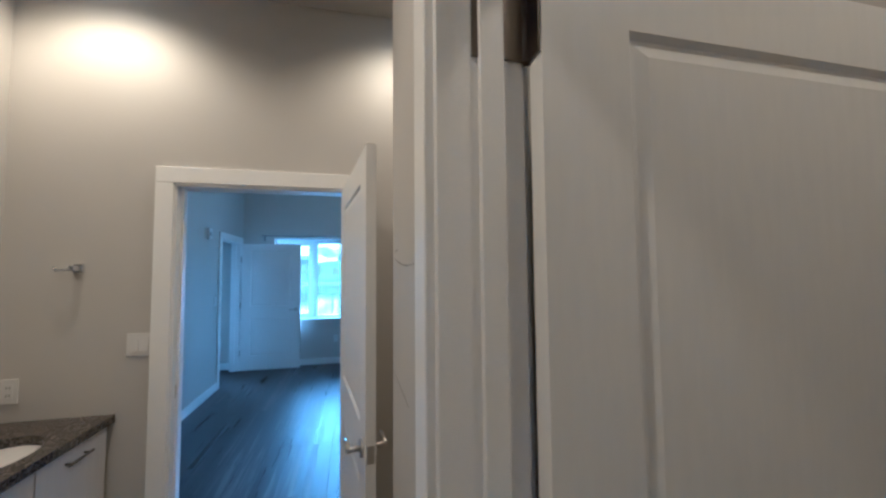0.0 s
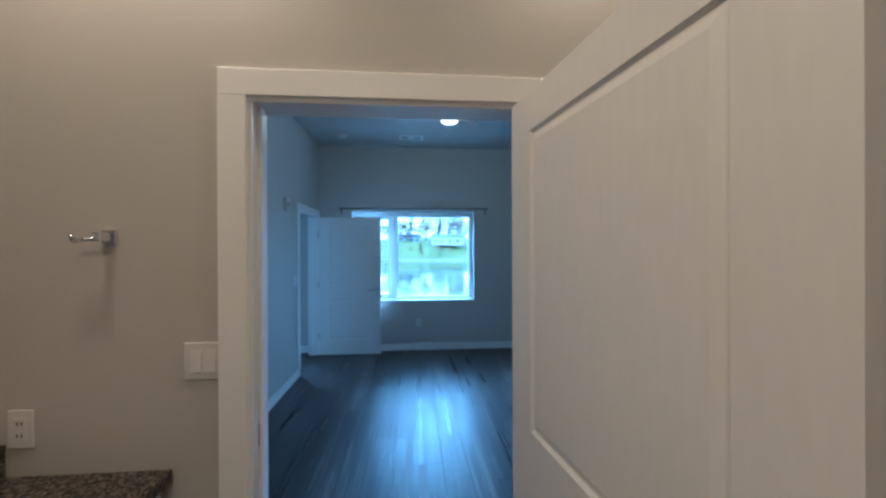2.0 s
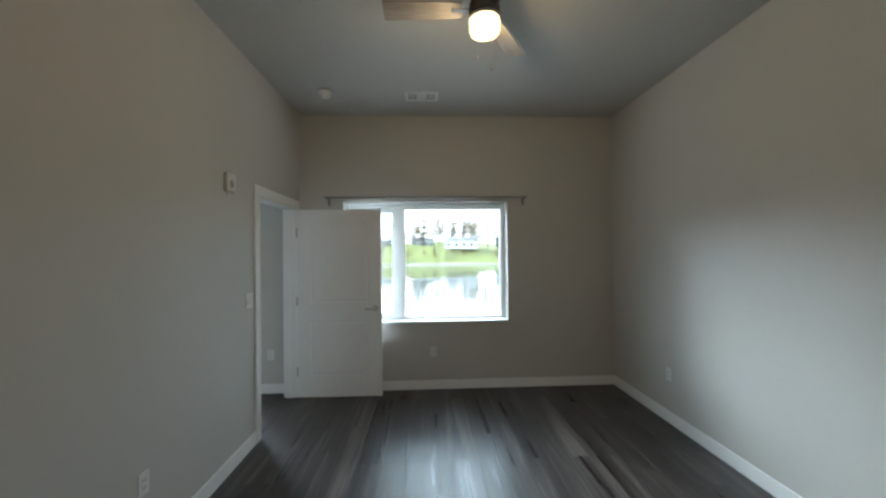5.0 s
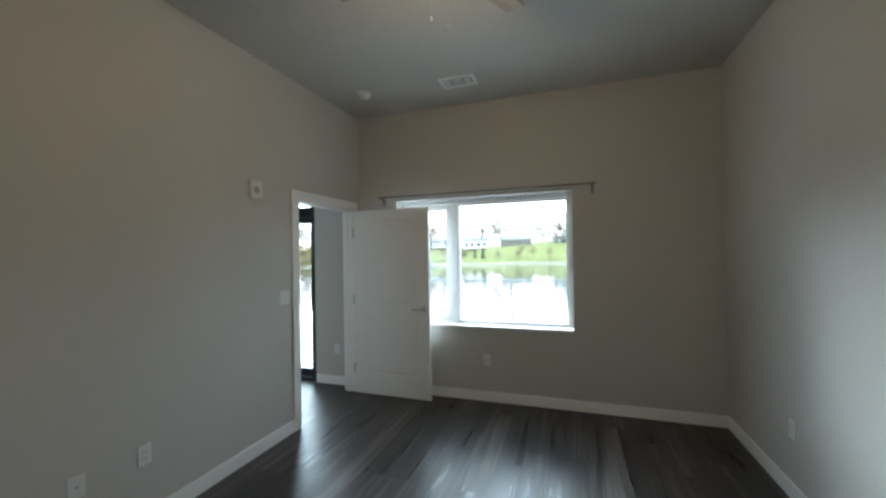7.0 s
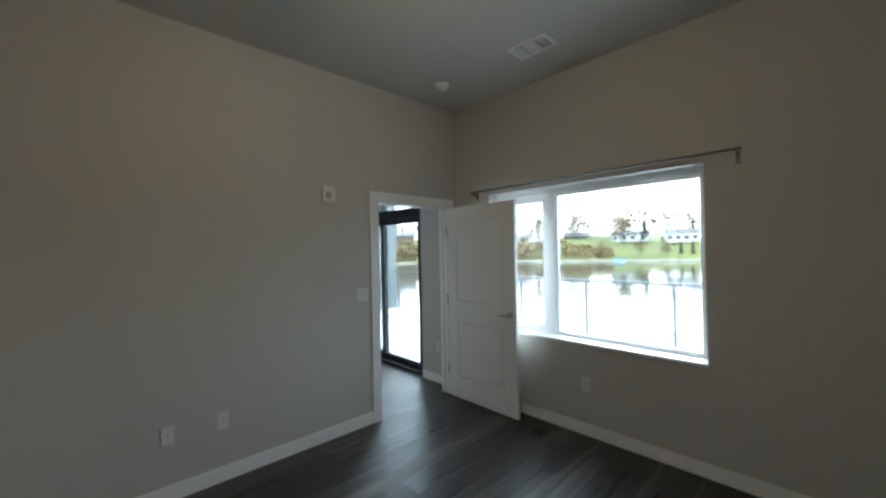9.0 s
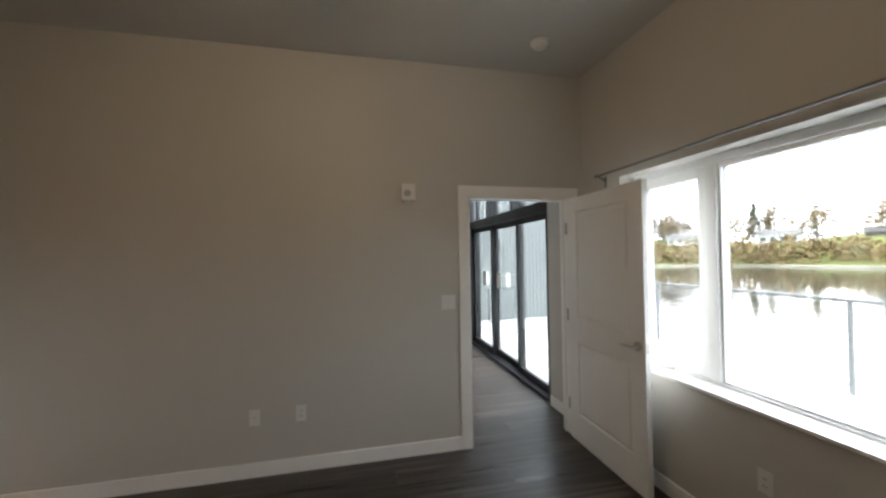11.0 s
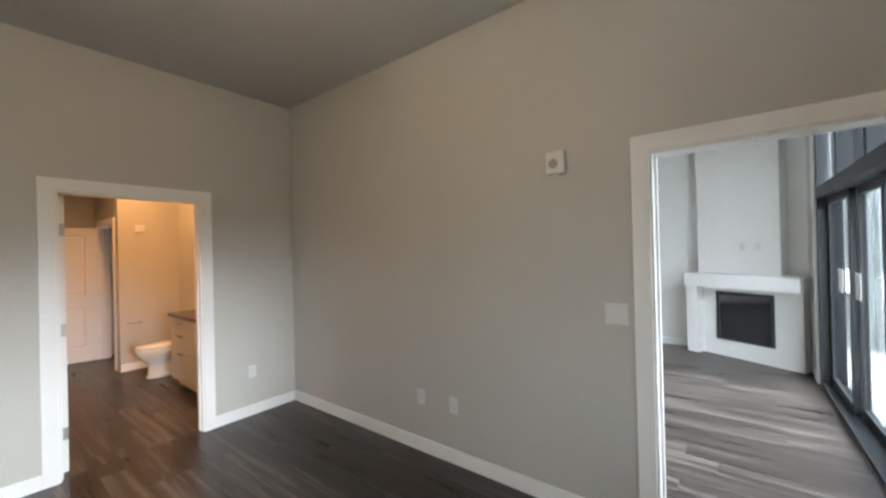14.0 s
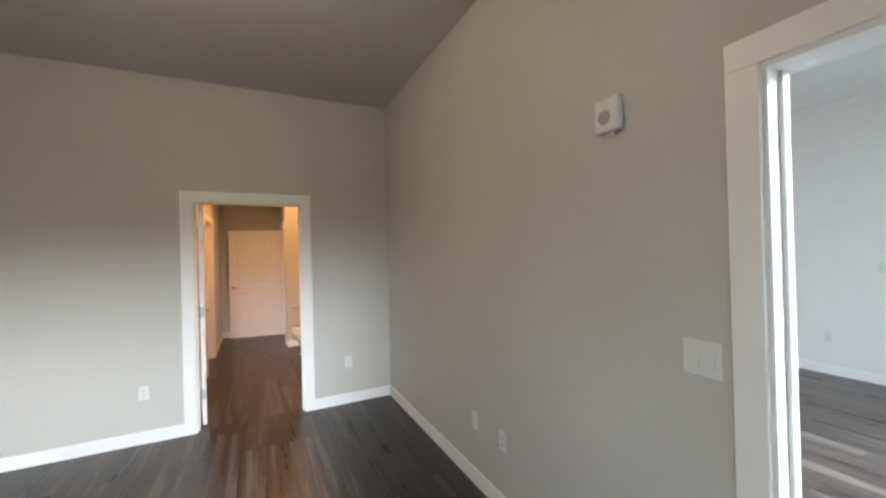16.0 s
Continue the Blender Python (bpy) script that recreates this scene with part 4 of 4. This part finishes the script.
def bank_z(r):
    for (r0, z0), (r1, z1) in zip(prof, prof[1:]):
        if r0 <= r <= r1:
            return WATERZ + z0 + (z1 - z0) * (r - r0) / (r1 - r0)
    return WATERZ


rng = random.Random(5)
for k in range(210):
    az = rng.uniform(52, 175) if k < 185 else rng.uniform(20, 52)
    r = RSH + rng.choice((rng.uniform(4, 14), rng.uniform(24, 60), rng.uniform(30, 90)))
    kind, tr, crn = MODELS[rng.choice((0, 0, 1, 1, 2, 3, 4, 5, 0, 2))]
    h = rng.uniform(8, 15) if r > RSH + 20 else rng.uniform(2.5, 5.5)
    t = thing("tree", pose(r * math.cos(radians(az)), r * math.sin(radians(az)), bank_z(r) - 0.3, 0, 0, rng.uniform(0, 360)), NAMES[kind], "tree", "trees on the far bank")
    for nm, me in (("trunk", tr), ("crown", crn)):
        o = new(nm, me)
        o.parent = t
        o.scale = (h * (1.1 if kind < 2 else 1.0), h * (1.1 if kind < 2 else 1.0), h)

# bushes low along the western shore, too many to count
rng = random.Random(8)
bm = bmesh.new()
for k in range(6500):
    deg = rng.uniform(111, 178)
    az = radians(deg)
    r = RSH + rng.uniform(0.5, 16)
    s = rng.uniform(0.3, 1.1)
    tall = min(7.5, 1.6 + 0.75 * max(0, deg - 113)) * (0.75 + 0.25 * math.sin(az * 57) * math.sin(az * 23 + 1))
    c = Vector((r * math.cos(az), r * math.sin(az), bank_z(r) + tall * rng.random() ** 1.3))
    v = [bm.verts.new(c + Vector((rng.uniform(-s, s), rng.uniform(-s, s), rng.uniform(-s, s)))) for _ in range(4)]
    for f in ((0, 1, 2), (0, 2, 3), (0, 3, 1), (1, 3, 2)):
        bm.faces.new([v[i] for i in f])
tagged(part("shore_bushes", bm, LEAVES[1]), "ochre and brown bushes along the far shore", "bushes", kind="stuff")

HOUSEW = [mat("white_house_siding", (0.70, 0.69, 0.66), 0.8, var=0.03), mat("tan_house_siding", (0.20, 0.17, 0.14), 0.8, var=0.03)]
ROOFM = mat("grey_shingle_roof", (0.2, 0.19, 0.185), 0.9, var=0.1, scale=2)
WINM = mat("dark_house_window", (0.05, 0.06, 0.07), 0.15, var=0.05)
rng = random.Random(21)
for k, az in enumerate((62, 70, 77, 84, 90, 97, 103, 109, 116, 124, 133, 142, 152)):
    r = RSH + 27 + rng.uniform(0, 14)
    w, d, h = rng.uniform(9, 14), 7.0, rng.choice((2.8, 3.2, 5.2))
    z = bank_z(r)
    ho = thing("house", pose(r * math.cos(radians(az)), r * math.sin(radians(az)), z - 0.4, 0, 0, az - 90 + rng.uniform(-12, 12)), "pale house with a low gable roof above the far bank", "house", "houses on the far bank")
    part("wall", boxes((-w / 2, -d / 2, 0, w / 2, d / 2, h)), HOUSEW[k % 3 == 2], ho)
    bm = bmesh.new()
    v = [bm.verts.new(p) for p in ((-w / 2 - 0.6, -d / 2 - 0.6, h), (w / 2 + 0.6, -d / 2 - 0.6, h), (w / 2 + 0.6, d / 2 + 0.6, h), (-w / 2 - 0.6, d / 2 + 0.6, h), (-w / 2 - 0.6, 0, h + 1.9), (w / 2 + 0.6, 0, h + 1.9))]
    for f in ((0, 1, 5, 4), (2, 3, 4, 5), (0, 4, 3), (1, 2, 5), (0, 3, 2, 1)):
        bm.faces.new([v[i] for i in f])
    part("roof", bm, ROOFM, ho)
    for s_ in range(2 if h > 4 else 1):
        for q in range(4):
            x = -w / 2 + w * (q + 0.5) / 4
            part("window", boxes((x - 0.7, -d / 2 - 0.05, 1.0 + s_ * 2.6, x + 0.7, -d / 2 - 0.01, 2.3 + s_ * 2.6)), WINM, ho)

bo = thing("dock_boat", pose((RSH - 4) * math.cos(radians(110)), (RSH - 4) * math.sin(radians(110)), WATERZ, 0, 0, 25) @ Matrix.Scale(0.62, 4), "small boat under a bright blue cover at the shore", "boat")
bm = bmesh.new()
sec = [(-2.6, 0.75), (-1.0, 1.0), (1.2, 0.9), (2.8, 0.15)]
rr = [[bm.verts.new((x, y * b, z)) for y, z in ((-1, 0.75), (-0.6, -0.1), (0.6, -0.1), (1, 0.75))] for x, b in sec]
for p, q in zip(rr, rr[1:]):
    for j in range(3):
        bm.faces.new((p[j], q[j], q[j + 1], p[j + 1]))
bm.faces.new(rr[0])
bm.faces.new(rr[-1])
part("hull", bm, HOUSEW[0], bo)
bm = bmesh.new()
rr = [[bm.verts.new((x, y * b, z)) for y, z in ((-1.02, 0.76), (-0.5, 1.5), (0.5, 1.5), (1.02, 0.76))] for x, b in sec]
for p, q in zip(rr, rr[1:]):
    for j in range(3):
        bm.faces.new((p[j], q[j], q[j + 1], p[j + 1]))
bm.faces.new(rr[0])
part("cover", bm, mat("blue_tarp", (0.03, 0.22, 0.55), 0.6), bo, "bright blue cover")

# ---- planks last ----
_pl = {}


def plank_mesh(w, l):
    key = (round(w, 3), round(l, 3))
    if key not in _pl:
        bm = bmesh.new()
        g, c = 0.0003, 0.0006
        lo = [bm.verts.new((x, y, -0.006)) for x, y in ((g, g), (w - g, g), (w - g, l - g), (g, l - g))]
        mi = [bm.verts.new((x, y, -c)) for x, y in ((g, g), (w - g, g), (w - g, l - g), (g, l - g))]
        hi = [bm.verts.new((x, y, 0)) for x, y in ((g + c, g + c), (w - g - c, g + c), (w - g - c, l - g - c), (g + c, l - g - c))]
        for p, q in ((lo, mi), (mi, hi)):
            for i in range(4):
                bm.faces.new((p[i], p[(i + 1) % 4], q[(i + 1) % 4], q[i]))
        bm.faces.new(hi)
        _pl[key] = mesh_of("plank", bm, PLANK)
    return _pl[key]


def planks(x0, x1, ya, yb, seed):
    rng = random.Random(seed)
    pw, pl = 0.18, 1.22
    x = x0
    while x < x1 - 0.01:
        w = min(pw, x1 - x)
        y = ya - rng.choice((0.0, 0.2, 0.4, 0.6, 0.8, 1.0))
        while y < yb - 0.01:
            a, b = max(y, ya), min(y + pl, yb)
            if b - a > 0.01:
                o = new("plank", plank_mesh(w, b - a))
                o.parent = fl
                o.location = (x, a, 0)
            y += pl
        x += pw


planks(0.0, W, -0.06, D, 1)
planks(-0.12, 0.0, 3.44, 4.36, 2)
planks(BX, BE, -2.92, -0.06, 3)
planks(BE + 0.12, 3.35, -1.62, -0.12, 5)
planks(0.74, BE, -4.33, -2.92, 6)
planks(LW, -0.12, 0.0, D, 4)
planks(BE, 3.35, -2.95, -1.74, 7)
